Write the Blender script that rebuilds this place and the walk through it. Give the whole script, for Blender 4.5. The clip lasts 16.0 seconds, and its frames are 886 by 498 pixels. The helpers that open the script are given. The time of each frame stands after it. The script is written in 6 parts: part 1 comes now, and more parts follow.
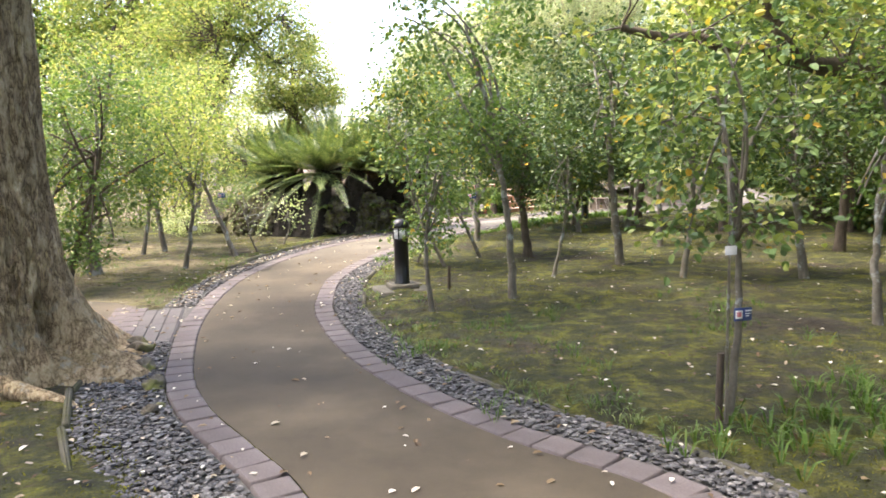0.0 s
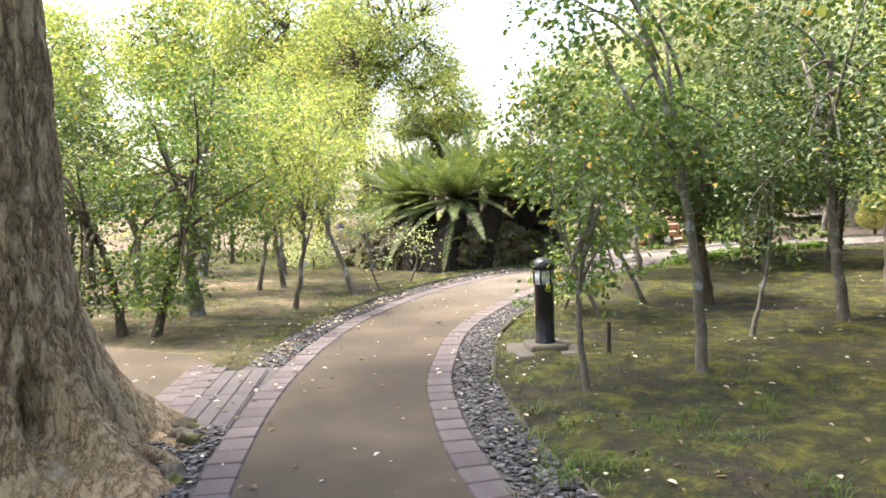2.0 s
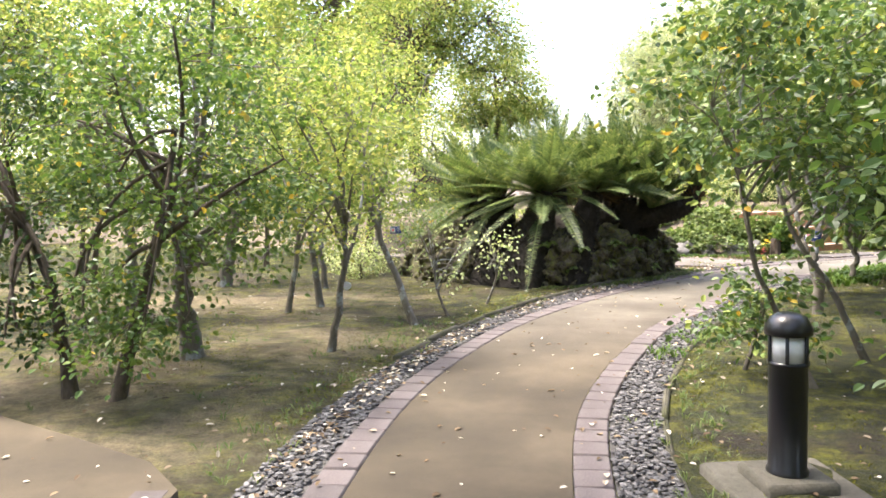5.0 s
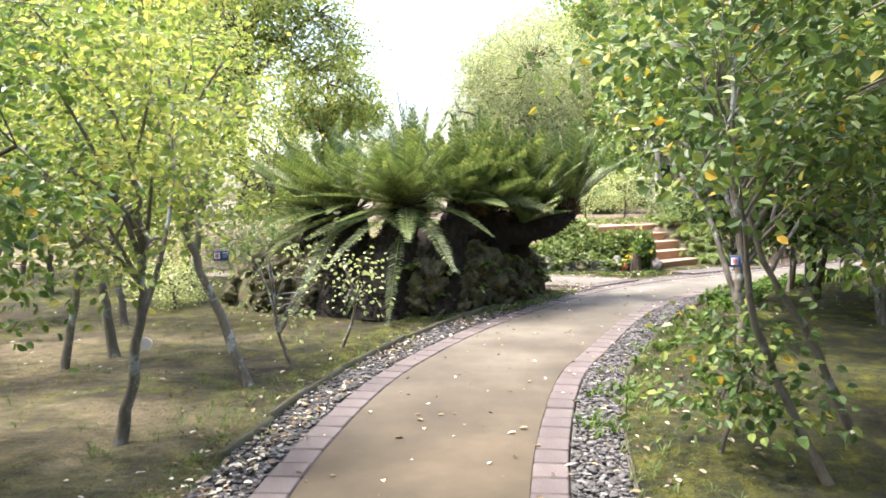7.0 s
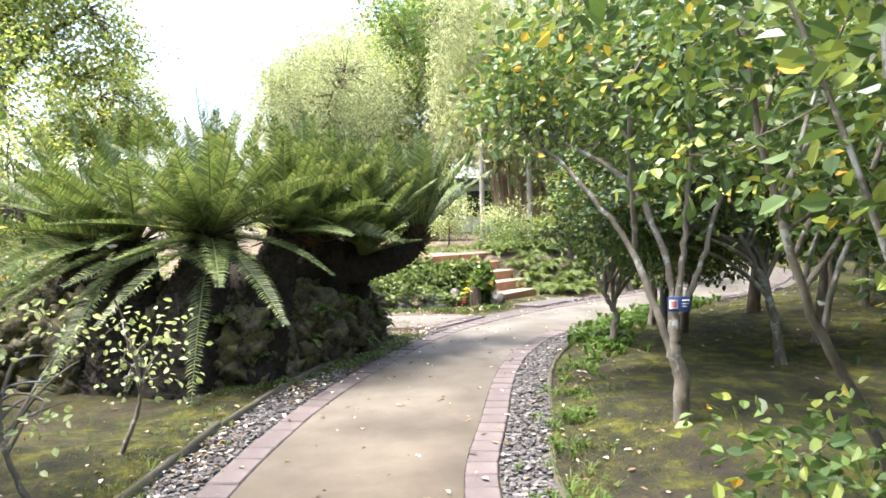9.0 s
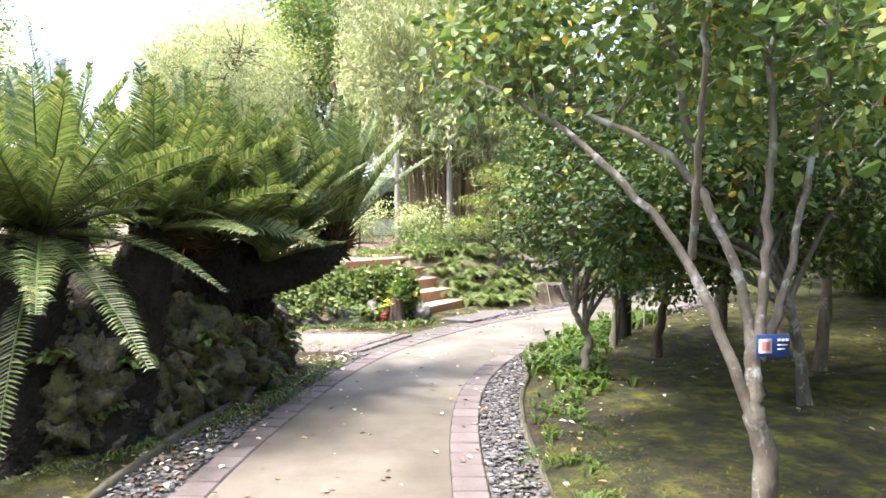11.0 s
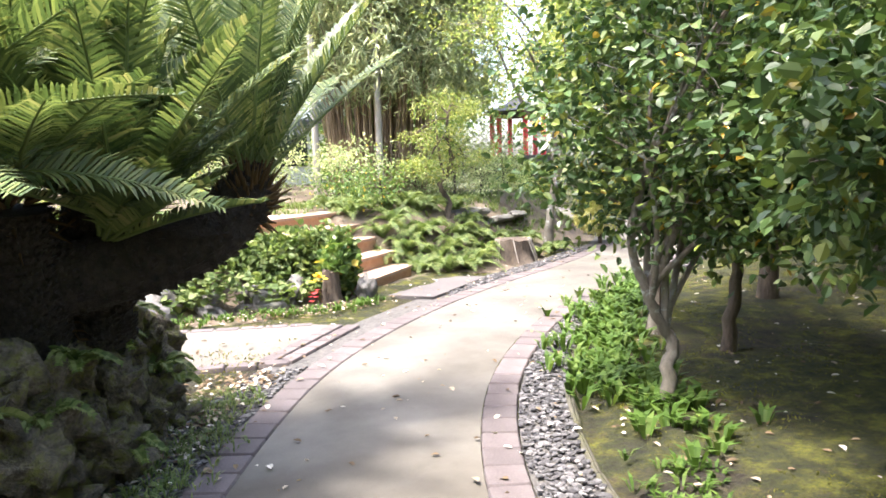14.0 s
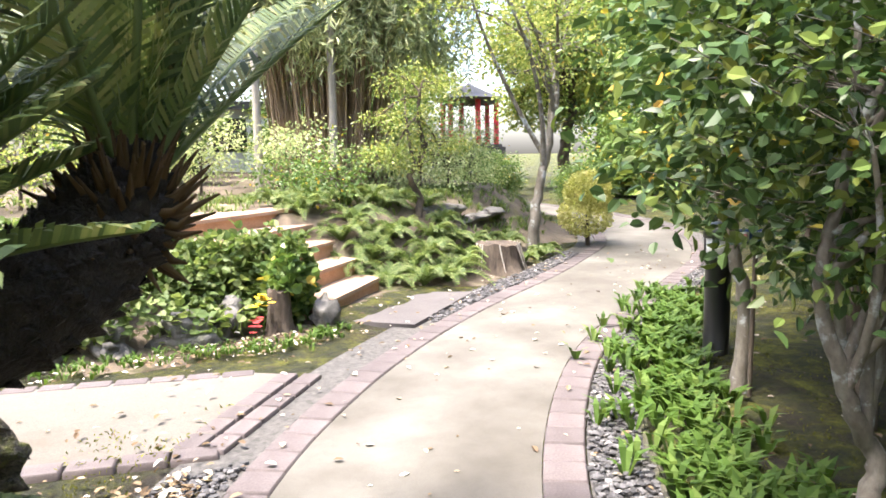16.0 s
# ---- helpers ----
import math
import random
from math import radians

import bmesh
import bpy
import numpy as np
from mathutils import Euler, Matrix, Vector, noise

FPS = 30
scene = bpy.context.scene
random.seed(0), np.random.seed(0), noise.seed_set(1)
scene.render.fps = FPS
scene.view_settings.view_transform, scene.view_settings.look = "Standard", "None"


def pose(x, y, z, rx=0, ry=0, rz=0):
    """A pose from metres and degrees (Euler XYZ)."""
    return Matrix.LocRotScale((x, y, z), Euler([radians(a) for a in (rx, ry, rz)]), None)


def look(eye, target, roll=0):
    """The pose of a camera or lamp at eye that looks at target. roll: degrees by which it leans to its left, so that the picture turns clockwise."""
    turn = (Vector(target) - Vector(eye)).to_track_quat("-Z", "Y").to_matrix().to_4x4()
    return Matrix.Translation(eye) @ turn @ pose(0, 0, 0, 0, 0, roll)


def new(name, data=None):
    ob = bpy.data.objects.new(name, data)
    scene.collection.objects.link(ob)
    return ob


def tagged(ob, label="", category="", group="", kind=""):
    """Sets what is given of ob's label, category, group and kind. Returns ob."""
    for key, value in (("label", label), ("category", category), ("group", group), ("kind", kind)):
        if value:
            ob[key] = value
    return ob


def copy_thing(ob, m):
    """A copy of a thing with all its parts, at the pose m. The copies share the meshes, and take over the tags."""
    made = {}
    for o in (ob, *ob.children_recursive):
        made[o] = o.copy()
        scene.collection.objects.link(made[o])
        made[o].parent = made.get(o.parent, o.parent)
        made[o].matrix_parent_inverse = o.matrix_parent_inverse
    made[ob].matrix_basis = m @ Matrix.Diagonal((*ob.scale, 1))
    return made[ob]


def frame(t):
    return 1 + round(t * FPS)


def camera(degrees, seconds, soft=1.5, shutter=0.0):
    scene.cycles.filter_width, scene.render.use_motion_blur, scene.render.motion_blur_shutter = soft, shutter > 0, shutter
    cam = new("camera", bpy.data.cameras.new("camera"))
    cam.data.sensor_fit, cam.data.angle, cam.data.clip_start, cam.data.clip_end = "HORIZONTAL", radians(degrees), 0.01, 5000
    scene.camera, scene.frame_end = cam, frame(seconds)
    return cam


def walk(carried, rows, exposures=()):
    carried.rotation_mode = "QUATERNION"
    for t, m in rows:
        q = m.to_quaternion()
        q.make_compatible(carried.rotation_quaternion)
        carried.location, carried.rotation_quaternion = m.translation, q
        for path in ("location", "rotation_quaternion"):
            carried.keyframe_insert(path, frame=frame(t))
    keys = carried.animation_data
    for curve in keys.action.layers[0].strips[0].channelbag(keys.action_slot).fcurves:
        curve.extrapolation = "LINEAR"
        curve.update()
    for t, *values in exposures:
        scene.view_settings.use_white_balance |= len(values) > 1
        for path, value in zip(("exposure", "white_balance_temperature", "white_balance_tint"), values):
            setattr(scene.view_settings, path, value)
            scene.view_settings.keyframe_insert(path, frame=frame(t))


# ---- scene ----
cam = camera(62.4, 16.0, soft=1.65, shutter=0.1)
METRES, EYE, TILT, LEAN, TURN = 16.1, 1.5, 0.0, 0.0, 0.0
ROWS = [
    (0.0, 0.0, 0.0, 0.0, -0.19, -6.59, 1.64),
    (0.5, 0.0024, 0.0316, -0.0015, 5.28, -7.72, 2.42),
    (1.0, 0.0017, 0.0647, -0.0036, 7.31, -4.4, 2.06),
    (1.5, -0.0017, 0.0942, -0.0028, 8.99, -5.29, 1.89),
    (2.0, -0.0059, 0.1264, -0.0028, 11.1, -4.05, 2.2),
    (2.5, -0.0151, 0.1594, -0.0065, 14.37, -5.28, 2.11),
    (3.0, -0.0246, 0.1902, -0.0065, 16.67, -6.21, 2.21),
    (5.5, -0.0839, 0.3383, -0.0005, 13.5, -4.17, 1.22),
    (6.0, -0.0934, 0.3671, -0.001, 8.61, -4.56, 1.08),
    (6.5, -0.1033, 0.3955, 0.0007, 6.65, -5.86, 1.28),
    (7.0, -0.1145, 0.4272, 0.0015, 1.63, -4.09, 0.9),
    (7.5, -0.1222, 0.459, -0.0001, -2.13, -3.19, 1.15),
    (8.0, -0.1296, 0.492, 0.001, -5.23, -3.05, 1.14),
    (8.5, -0.1362, 0.5249, 0.0015, -10.35, -2.6, 1.3),
    (11.0, -0.1235, 0.6791, -0.002, -22.41, -2.1, 0.27),
    (11.5, -0.1207, 0.7078, -0.0005, -25.92, -2.81, 0.78),
    (12.0, -0.1153, 0.7366, -0.0029, -28.3, -4.88, 1.23),
    (12.5, -0.1095, 0.7661, -0.0042, -28.28, -5.62, 1.24),
    (13.0, -0.1023, 0.7949, -0.0022, -29.88, -5.47, 1.61),
    (13.5, -0.0919, 0.8236, -0.0031, -30.72, -5.97, 2.22),
    (14.0, -0.0829, 0.8523, -0.0047, -29.82, -6.41, 1.79),
    (14.5, -0.0751, 0.8797, -0.0034, -30.6, -6.84, 1.46),
    (15.0, -0.0649, 0.908, -0.0038, -32.4, -6.83, 1.73),
    (15.5, -0.0562, 0.9358, -0.0055, -31.69, -6.13, 1.37),
    (16.0, -0.0443, 0.9639, -0.0043, -34.31, -7.38, 0.91),
]
walk(cam, [(t, pose(0, 0, EYE, TILT, LEAN, TURN) @ pose(METRES * x, METRES * y, METRES * z, 90 + pitch, roll, yaw)) for t, x, y, z, yaw, pitch, roll in ROWS],
     exposures=[(0.0, 2.74, 6750, 15.5), (1.0, 2.72, 6750, 15.5), (2.5, 2.76, 6800, 15.5), (4.0, 2.7, 6700, 15), (6.0, 2.58, 6600, 14.5), (8.0, 2.6, 6400, 14.5), (11.0, 2.76, 6350, 15.5), (12.5, 2.95, 6350, 16), (14.5, 2.97, 6350, 16), (16.0, 2.8, 6400, 15.5)])
# ---- light ----
SUN_DIR = Vector((-0.38, 0.04, 0.95)).normalized()
sun = new("sun", bpy.data.lights.new("sun", "SUN"))
sun.data.energy, sun.data.angle, sun.data.color = 2.1, radians(7), (1.0, 0.95, 0.87)
sun.matrix_world = look(SUN_DIR * 60, (0, 0, 0))
world = bpy.data.worlds.new("world")
scene.world = world
world.use_nodes = True
wn = world.node_tree.nodes
sky = wn.new("ShaderNodeTexSky")
sky.sky_type, sky.sun_disc = "NISHITA", False
sky.sun_elevation = math.asin(SUN_DIR.z)
sky.sun_rotation = math.atan2(SUN_DIR.x, SUN_DIR.y)
sky.air_density, sky.dust_density, sky.ozone_density = 1.0, 4.0, 0.6
world.node_tree.links.new(sky.outputs[0], wn["Background"].inputs[0])
wn["Background"].inputs[1].default_value = 0.15
scene.view_settings.exposure = 2.5


# ---- materials ----
def material(name, rough=0.8):
    m = bpy.data.materials.new(name)
    m.use_nodes = True
    b = m.node_tree.nodes["Principled BSDF"]
    b.inputs["Roughness"].default_value = rough
    return m, m.node_tree.nodes, m.node_tree.links, b


def coords(n):
    return n.new("ShaderNodeTexCoord").outputs["Object"]


def noise_node(n, l, scale, detail=4.0, rough=0.6, vec=None, stretch=None):
    t = n.new("ShaderNodeTexNoise")
    t.inputs["Scale"].default_value = scale
    t.inputs["Detail"].default_value = detail
    t.inputs["Roughness"].default_value = rough
    src = vec or coords(n)
    if stretch:
        mp = n.new("ShaderNodeMapping")
        mp.inputs["Scale"].default_value = stretch
        l.new(src, mp.inputs["Vector"])
        src = mp.outputs["Vector"]
    l.new(src, t.inputs["Vector"])
    return t.outputs["Fac"]


def ramp(n, l, fac, stops):
    r = n.new("ShaderNodeValToRGB")
    el = r.color_ramp.elements
    while len(el) < len(stops):
        el.new(0.5)
    for e, (p, c) in zip(el, stops):
        e.position, e.color = p, (*c, 1)
    l.new(fac, r.inputs["Fac"])
    return r.outputs["Color"]


def mix(n, l, fac, a, b, mode="MIX"):
    m = n.new("ShaderNodeMix")
    m.data_type, m.blend_type = "RGBA", mode
    if isinstance(fac, float):
        m.inputs[0].default_value = fac
    else:
        l.new(fac, m.inputs[0])
    for s, v in ((6, a), (7, b)):
        if isinstance(v, tuple):
            m.inputs[s].default_value = (*v, 1)
        else:
            l.new(v, m.inputs[s])
    return m.outputs[2]


def bump(n, l, b, height, strength=0.5, dist=0.02):
    k = n.new("ShaderNodeBump")
    k.inputs["Strength"].default_value, k.inputs["Distance"].default_value = strength, dist
    l.new(height, k.inputs["Height"])
    l.new(k.outputs["Normal"], b.inputs["Normal"])


def surface(name, stops, scale, rough=0.85, fine=60.0, bumps=0.5, dist=0.01, patch=None, stretch=None, random_value=0.0):
    """A rough surface: a large pattern, a fine grain, wear, relief."""
    m, n, l, b = material(name, rough)
    c = ramp(n, l, noise_node(n, l, scale, 5, 0.65, stretch=stretch), stops)
    g = noise_node(n, l, fine, 3, 0.7, stretch=stretch)
    c = mix(n, l, 0.55, c, ramp(n, l, g, [(0.3, (0.35, 0.35, 0.35)), (0.7, (0.75, 0.75, 0.75))]), "OVERLAY")
    if patch:
        colour, pscale, lo, hi = patch
        f = ramp(n, l, noise_node(n, l, pscale, 6, 0.7), [(lo, (0, 0, 0)), (hi, (1, 1, 1))])
        c = mix(n, l, f, c, colour)
    if random_value:
        oi = n.new("ShaderNodeObjectInfo")
        hs = n.new("ShaderNodeHueSaturation")
        mr = n.new("ShaderNodeMapRange")
        mr.inputs["To Min"].default_value, mr.inputs["To Max"].default_value = 1 - random_value, 1 + random_value
        l.new(oi.outputs["Random"], mr.inputs["Value"])
        l.new(mr.outputs["Result"], hs.inputs["Value"])
        l.new(c, hs.inputs["Color"])
        c = hs.outputs["Color"]
    l.new(c, b.inputs["Base Color"])
    bump(n, l, b, g, bumps, dist)
    return m


def leaf_material(name, stops, gloss=0.45, glow_share=0.45, coat=0.5):
    """Leaves: each its own shade, light passes through them."""
    m, n, l, b = material(name, gloss)
    geo = n.new("ShaderNodeNewGeometry")
    c = ramp(n, l, geo.outputs["Random Per Island"], stops)
    big = noise_node(n, l, 1.1, 2)
    c = mix(n, l, 0.5, c, ramp(n, l, big, [(0.3, (0.36, 0.36, 0.36)), (0.7, (0.66, 0.66, 0.6))]), "OVERLAY")
    l.new(c, b.inputs["Base Color"])
    b.inputs["Specular IOR Level"].default_value = coat
    tr = n.new("ShaderNodeBsdfTranslucent")
    l.new(mix(n, l, 1.0, c, (1.0, 1.0, 0.66), "MULTIPLY"), tr.inputs["Color"])
    ms = n.new("ShaderNodeMixShader")
    ms.inputs[0].default_value = glow_share
    l.new(b.outputs[0], ms.inputs[1])
    l.new(tr.outputs[0], ms.inputs[2])
    l.new(ms.outputs[0], n["Material Output"].inputs["Surface"])
    return m


def plain(name, colour, rough=0.5, metal=0.0):
    m, n, l, b = material(name, rough)
    c = mix(n, l, noise_node(n, l, 18, 4), tuple(0.75 * v for v in colour), tuple(min(1, 1.2 * v) for v in colour))
    l.new(c, b.inputs["Base Color"])
    b.inputs["Metallic"].default_value = metal
    return m


def ground_material():
    """Moss in clumps and sheets over dark soil, with crumbs and bare places."""
    m, n, l, b = material("moss_and_soil", 0.95)
    moss = ramp(n, l, noise_node(n, l, 3.4, 8, 0.75), [(0.36, (0.012, 0.0145, 0.002)), (0.5, (0.053, 0.059, 0.004)), (0.65, (0.18, 0.18, 0.009))])
    soil = ramp(n, l, noise_node(n, l, 11, 6, 0.75), [(0.3, (0.011, 0.008, 0.004)), (0.55, (0.043, 0.032, 0.015)), (0.8, (0.12, 0.09, 0.045))])
    f = ramp(n, l, noise_node(n, l, 0.5, 9, 0.74), [(0.51, (1, 1, 1)), (0.6, (0, 0, 0))])
    c = mix(n, l, f, soil, moss)
    # trodden sandy earth on the west side; paler colour stands in for sun patches
    pos = n.new("ShaderNodeSeparateXYZ")
    l.new(coords(n), pos.inputs[0])
    side = n.new("ShaderNodeMapRange")
    side.inputs["From Min"].default_value, side.inputs["From Max"].default_value = -2.9, -4.2
    l.new(pos.outputs["X"], side.inputs["Value"])
    bare = ramp(n, l, noise_node(n, l, 0.45, 7, 0.7, None, (0.45, 1.3, 1)), [(0.43, (0, 0, 0)), (0.56, (0.75, 0.75, 0.75))])
    both = n.new("ShaderNodeMath")
    both.operation = "MULTIPLY"
    end = n.new("ShaderNodeMapRange")
    end.inputs["From Min"].default_value, end.inputs["From Max"].default_value = 17.5, 14.5
    l.new(pos.outputs["Y"], end.inputs["Value"])
    stretch_of = n.new("ShaderNodeMath")
    stretch_of.operation = "MULTIPLY"
    l.new(side.outputs["Result"], stretch_of.inputs[0])
    l.new(end.outputs["Result"], stretch_of.inputs[1])
    l.new(stretch_of.outputs[0], both.inputs[0])
    l.new(bare, both.inputs[1])
    sand = ramp(n, l, noise_node(n, l, 6, 6, 0.7), [(0.3, (0.16, 0.125, 0.075)), (0.7, (0.42, 0.34, 0.205))])
    c = mix(n, l, both.outputs[0], c, sand)
    spots = ramp(n, l, noise_node(n, l, 5.5, 7, 0.75), [(0.57, (0, 0, 0)), (0.68, (0.75, 0.75, 0.75))])
    c = mix(n, l, spots, c, soil)
    g = noise_node(n, l, 55, 4, 0.8)
    c = mix(n, l, 0.8, c, ramp(n, l, g, [(0.3, (0.22, 0.22, 0.22)), (0.7, (0.82, 0.82, 0.78))]), "OVERLAY")
    l.new(c, b.inputs["Base Color"])
    h = n.new("ShaderNodeMath")
    h.operation = "ADD"
    l.new(g, h.inputs[0])
    l.new(noise_node(n, l, 9, 5, 0.7), h.inputs[1])
    bump(n, l, b, h.outputs[0], 1.0, 0.09)
    return m


MOSS = ground_material()
SOIL = surface("terrace_soil", [(0.3, (0.06, 0.0456, 0.0285)), (0.55, (0.12, 0.0936, 0.0627)), (0.8, (0.192, 0.156, 0.114))], 2.2, 0.95, 50, 0.8, 0.02, ((0.096, 0.108, 0.0228), 1.1, 0.55, 0.7))


def path_material():
    """Tan compacted earth that turns greyer and paler towards the steps; uneven patches also paint in mottled shade."""
    m, n, l, b = material("compacted_earth", 0.9)
    pos = n.new("ShaderNodeSeparateXYZ")
    l.new(coords(n), pos.inputs[0])
    big = noise_node(n, l, 0.9, 5, 0.6)
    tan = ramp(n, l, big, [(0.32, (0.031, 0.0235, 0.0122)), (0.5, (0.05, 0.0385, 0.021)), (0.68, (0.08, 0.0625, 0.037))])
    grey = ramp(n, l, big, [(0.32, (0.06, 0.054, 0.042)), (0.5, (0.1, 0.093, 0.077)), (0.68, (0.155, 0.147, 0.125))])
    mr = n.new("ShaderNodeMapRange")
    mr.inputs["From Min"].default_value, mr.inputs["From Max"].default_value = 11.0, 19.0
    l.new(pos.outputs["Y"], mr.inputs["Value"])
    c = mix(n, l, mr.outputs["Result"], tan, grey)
    g = noise_node(n, l, 130, 3, 0.7)
    c = mix(n, l, 0.4, c, ramp(n, l, g, [(0.3, (0.38, 0.38, 0.38)), (0.7, (0.66, 0.66, 0.66))]), "OVERLAY")
    l.new(c, b.inputs["Base Color"])
    bump(n, l, b, g, 0.25, 0.004)
    return m


EARTH_PATH = path_material()
PALE_PATH = surface("pale_concrete", [(0.3, (0.0915, 0.0815, 0.0654)), (0.55, (0.11, 0.1, 0.0815)), (0.8, (0.125, 0.115, 0.0968))], 1.0, 0.9, 90, 0.2, 0.004, ((0.0815, 0.0683, 0.0491), 0.8, 0.6, 0.8))
SLAB = surface("grey_slab", [(0.3, (0.0607, 0.0541, 0.052)), (0.7, (0.0855, 0.0765, 0.072))], 2.5, 0.85, 80, 0.3, 0.004)
BRICK = surface("brick_paver", [(0.25, (0.0684, 0.0549, 0.0522)), (0.6, (0.0918, 0.0765, 0.0729)), (0.85, (0.117, 0.104, 0.099))], 5.0, 0.85, 90, 0.35, 0.004, None, None, 0.2)
GRAVEL_BED = surface("gravel_bed", [(0.3, (0.035, 0.033, 0.03)), (0.7, (0.1, 0.095, 0.085))], 25, 0.95, 120, 0.7, 0.01)


def furrowed_bark():
    """Long flaking plates with dark cracks between, lichen here and there."""
    m, n, l, b = material("furrowed_bark", 0.95)
    a = noise_node(n, l, 11.0, 6, 0.7, None, (1, 1, 0.33))
    fold = n.new("ShaderNodeMath")
    fold.operation = "PINGPONG"
    fold.inputs[1].default_value = 0.13
    l.new(a, fold.inputs[0])
    up = n.new("ShaderNodeMath")
    up.operation = "MULTIPLY"
    up.inputs[1].default_value = 7.7
    l.new(fold.outputs[0], up.inputs[0])
    c = ramp(n, l, up.outputs[0], [(0.0, (0.13, 0.085, 0.045)), (0.16, (0.38, 0.27, 0.15)), (0.55, (0.6, 0.45, 0.26)), (1.0, (0.74, 0.6, 0.38))])
    c = mix(n, l, ramp(n, l, noise_node(n, l, 1.7, 5, 0.7), [(0.58, (0, 0, 0)), (0.75, (0.7, 0.7, 0.7))]), c, (0.38, 0.31, 0.15))
    g = noise_node(n, l, 55, 3, 0.7, None, (1, 1, 0.3))
    c = mix(n, l, 0.6, c, ramp(n, l, g, [(0.3, (0.32, 0.32, 0.32)), (0.7, (0.7, 0.7, 0.7))]), "OVERLAY")
    pale = ramp(n, l, noise_node(n, l, 6.5, 6, 0.75), [(0.56, (0, 0, 0)), (0.66, (0.75, 0.75, 0.75))])
    low = n.new("ShaderNodeSeparateXYZ")
    l.new(coords(n), low.inputs[0])
    foot = n.new("ShaderNodeMapRange")
    foot.inputs["From Min"].default_value, foot.inputs["From Max"].default_value = 0.85, 0.25
    l.new(low.outputs["Z"], foot.inputs["Value"])
    lich = n.new("ShaderNodeMath")
    lich.operation = "MULTIPLY"
    l.new(pale, lich.inputs[0])
    l.new(foot.outputs["Result"], lich.inputs[1])
    l.new(mix(n, l, lich.outputs[0], c, (0.5, 0.49, 0.4)), b.inputs["Base Color"])
    bump(n, l, b, up.outputs[0], 1.0, 0.04)
    return m


BARK_BIG = furrowed_bark()
BARK_GREY = surface("smooth_grey_bark", [(0.3, (0.0692, 0.0587, 0.0422)), (0.55, (0.132, 0.117, 0.0915)), (0.75, (0.207, 0.197, 0.169))], 8, 0.85, 40, 0.5, 0.01, ((0.29, 0.308, 0.292), 5.0, 0.54, 0.6), (1, 1, 0.5))
BARK_DARK = surface("dark_bark", [(0.3, (0.035, 0.026, 0.018)), (0.7, (0.11, 0.085, 0.06))], 9, 0.95, 40, 0.7, 0.02, None, (1, 1, 0.35))
CYCAD_TRUNK = surface("cycad_trunk", [(0.3, (0.0072, 0.0054, 0.0036)), (0.7, (0.03, 0.0228, 0.015))], 14, 0.95, 50, 1.0, 0.03)
LAVA = surface("lava_rock", [(0.3, (0.03, 0.026, 0.018)), (0.55, (0.1, 0.085, 0.06)), (0.8, (0.21, 0.18, 0.13))], 4.0, 0.95, 8, 1.0, 0.022, ((0.118, 0.121, 0.0305), 1.8, 0.47, 0.6))
ROCK_PALE = surface("garden_rock", [(0.3, (0.0704, 0.0669, 0.0598)), (0.6, (0.141, 0.134, 0.12)), (0.8, (0.226, 0.211, 0.19))], 4.0, 0.95, 40, 0.8, 0.02, ((0.0704, 0.0845, 0.0211), 2.0, 0.55, 0.7))
STEP_STONE = surface("step_tile", [(0.3, (0.256, 0.17, 0.116)), (0.6, (0.316, 0.219, 0.152)), (0.85, (0.353, 0.262, 0.188))], 3.5, 0.85, 70, 0.3, 0.005)
STEP_FACE = surface("step_brick_face", [(0.3, (0.3, 0.165, 0.09)), (0.7, (0.42, 0.245, 0.14))], 4.0, 0.85, 60, 0.4, 0.006)
KERB = surface("mossy_kerb", [(0.3, (0.042, 0.039, 0.027)), (0.6, (0.084, 0.078, 0.054)), (0.8, (0.12, 0.114, 0.09))], 7, 0.95, 60, 0.6, 0.01, ((0.05, 0.052, 0.018), 3.5, 0.46, 0.62))
CONCRETE = surface("lamp_base_concrete", [(0.3, (0.0546, 0.0504, 0.0357)), (0.7, (0.105, 0.0966, 0.0756))], 6, 0.95, 70, 0.5, 0.008)
BLACK_METAL = plain("black_painted_metal", (0.012, 0.012, 0.014), 0.28)
FROST = plain("frosted_lamp_glass", (0.8, 0.8, 0.78), 0.35)
TIMBER = surface("grey_timber", [(0.3, (0.2, 0.18, 0.15)), (0.7, (0.36, 0.33, 0.28))], 6, 0.9, 40, 0.6, 0.01, None, (1, 1, 0.15))
LOG = surface("brown_log", [(0.3, (0.12, 0.09, 0.06)), (0.7, (0.25, 0.2, 0.14))], 6, 0.95, 40, 0.6, 0.01)
CULM = surface("dry_bamboo_culm", [(0.3, (0.14, 0.095, 0.058)), (0.6, (0.29, 0.205, 0.13)), (0.8, (0.47, 0.38, 0.26))], 5, 0.7, 30, 0.4, 0.005, None, (1, 1, 0.2))
RED_PAINT = plain("red_paint", (0.62, 0.03, 0.04), 0.45)
ROOF_TILE = plain("dark_roof_tile", (0.09, 0.085, 0.08), 0.7)
BLUE_SIGN = plain("blue_enamel", (0.012, 0.032, 0.125), 0.35)
WHITE_PAINT = plain("white_paint", (0.75, 0.75, 0.74), 0.5)
PINK_PAINT = plain("pink_print", (0.62, 0.2, 0.22), 0.5)
YELLOW_PETAL = plain("yellow_petal", (0.85, 0.6, 0.02), 0.6)
RED_PETAL = plain("red_petal", (0.35, 0.03, 0.03), 0.6)
PLASTER = surface("pale_plaster", [(0.3, (0.62, 0.61, 0.57)), (0.7, (0.74, 0.73, 0.7))], 1.0, 0.9, 40, 0.2, 0.004)

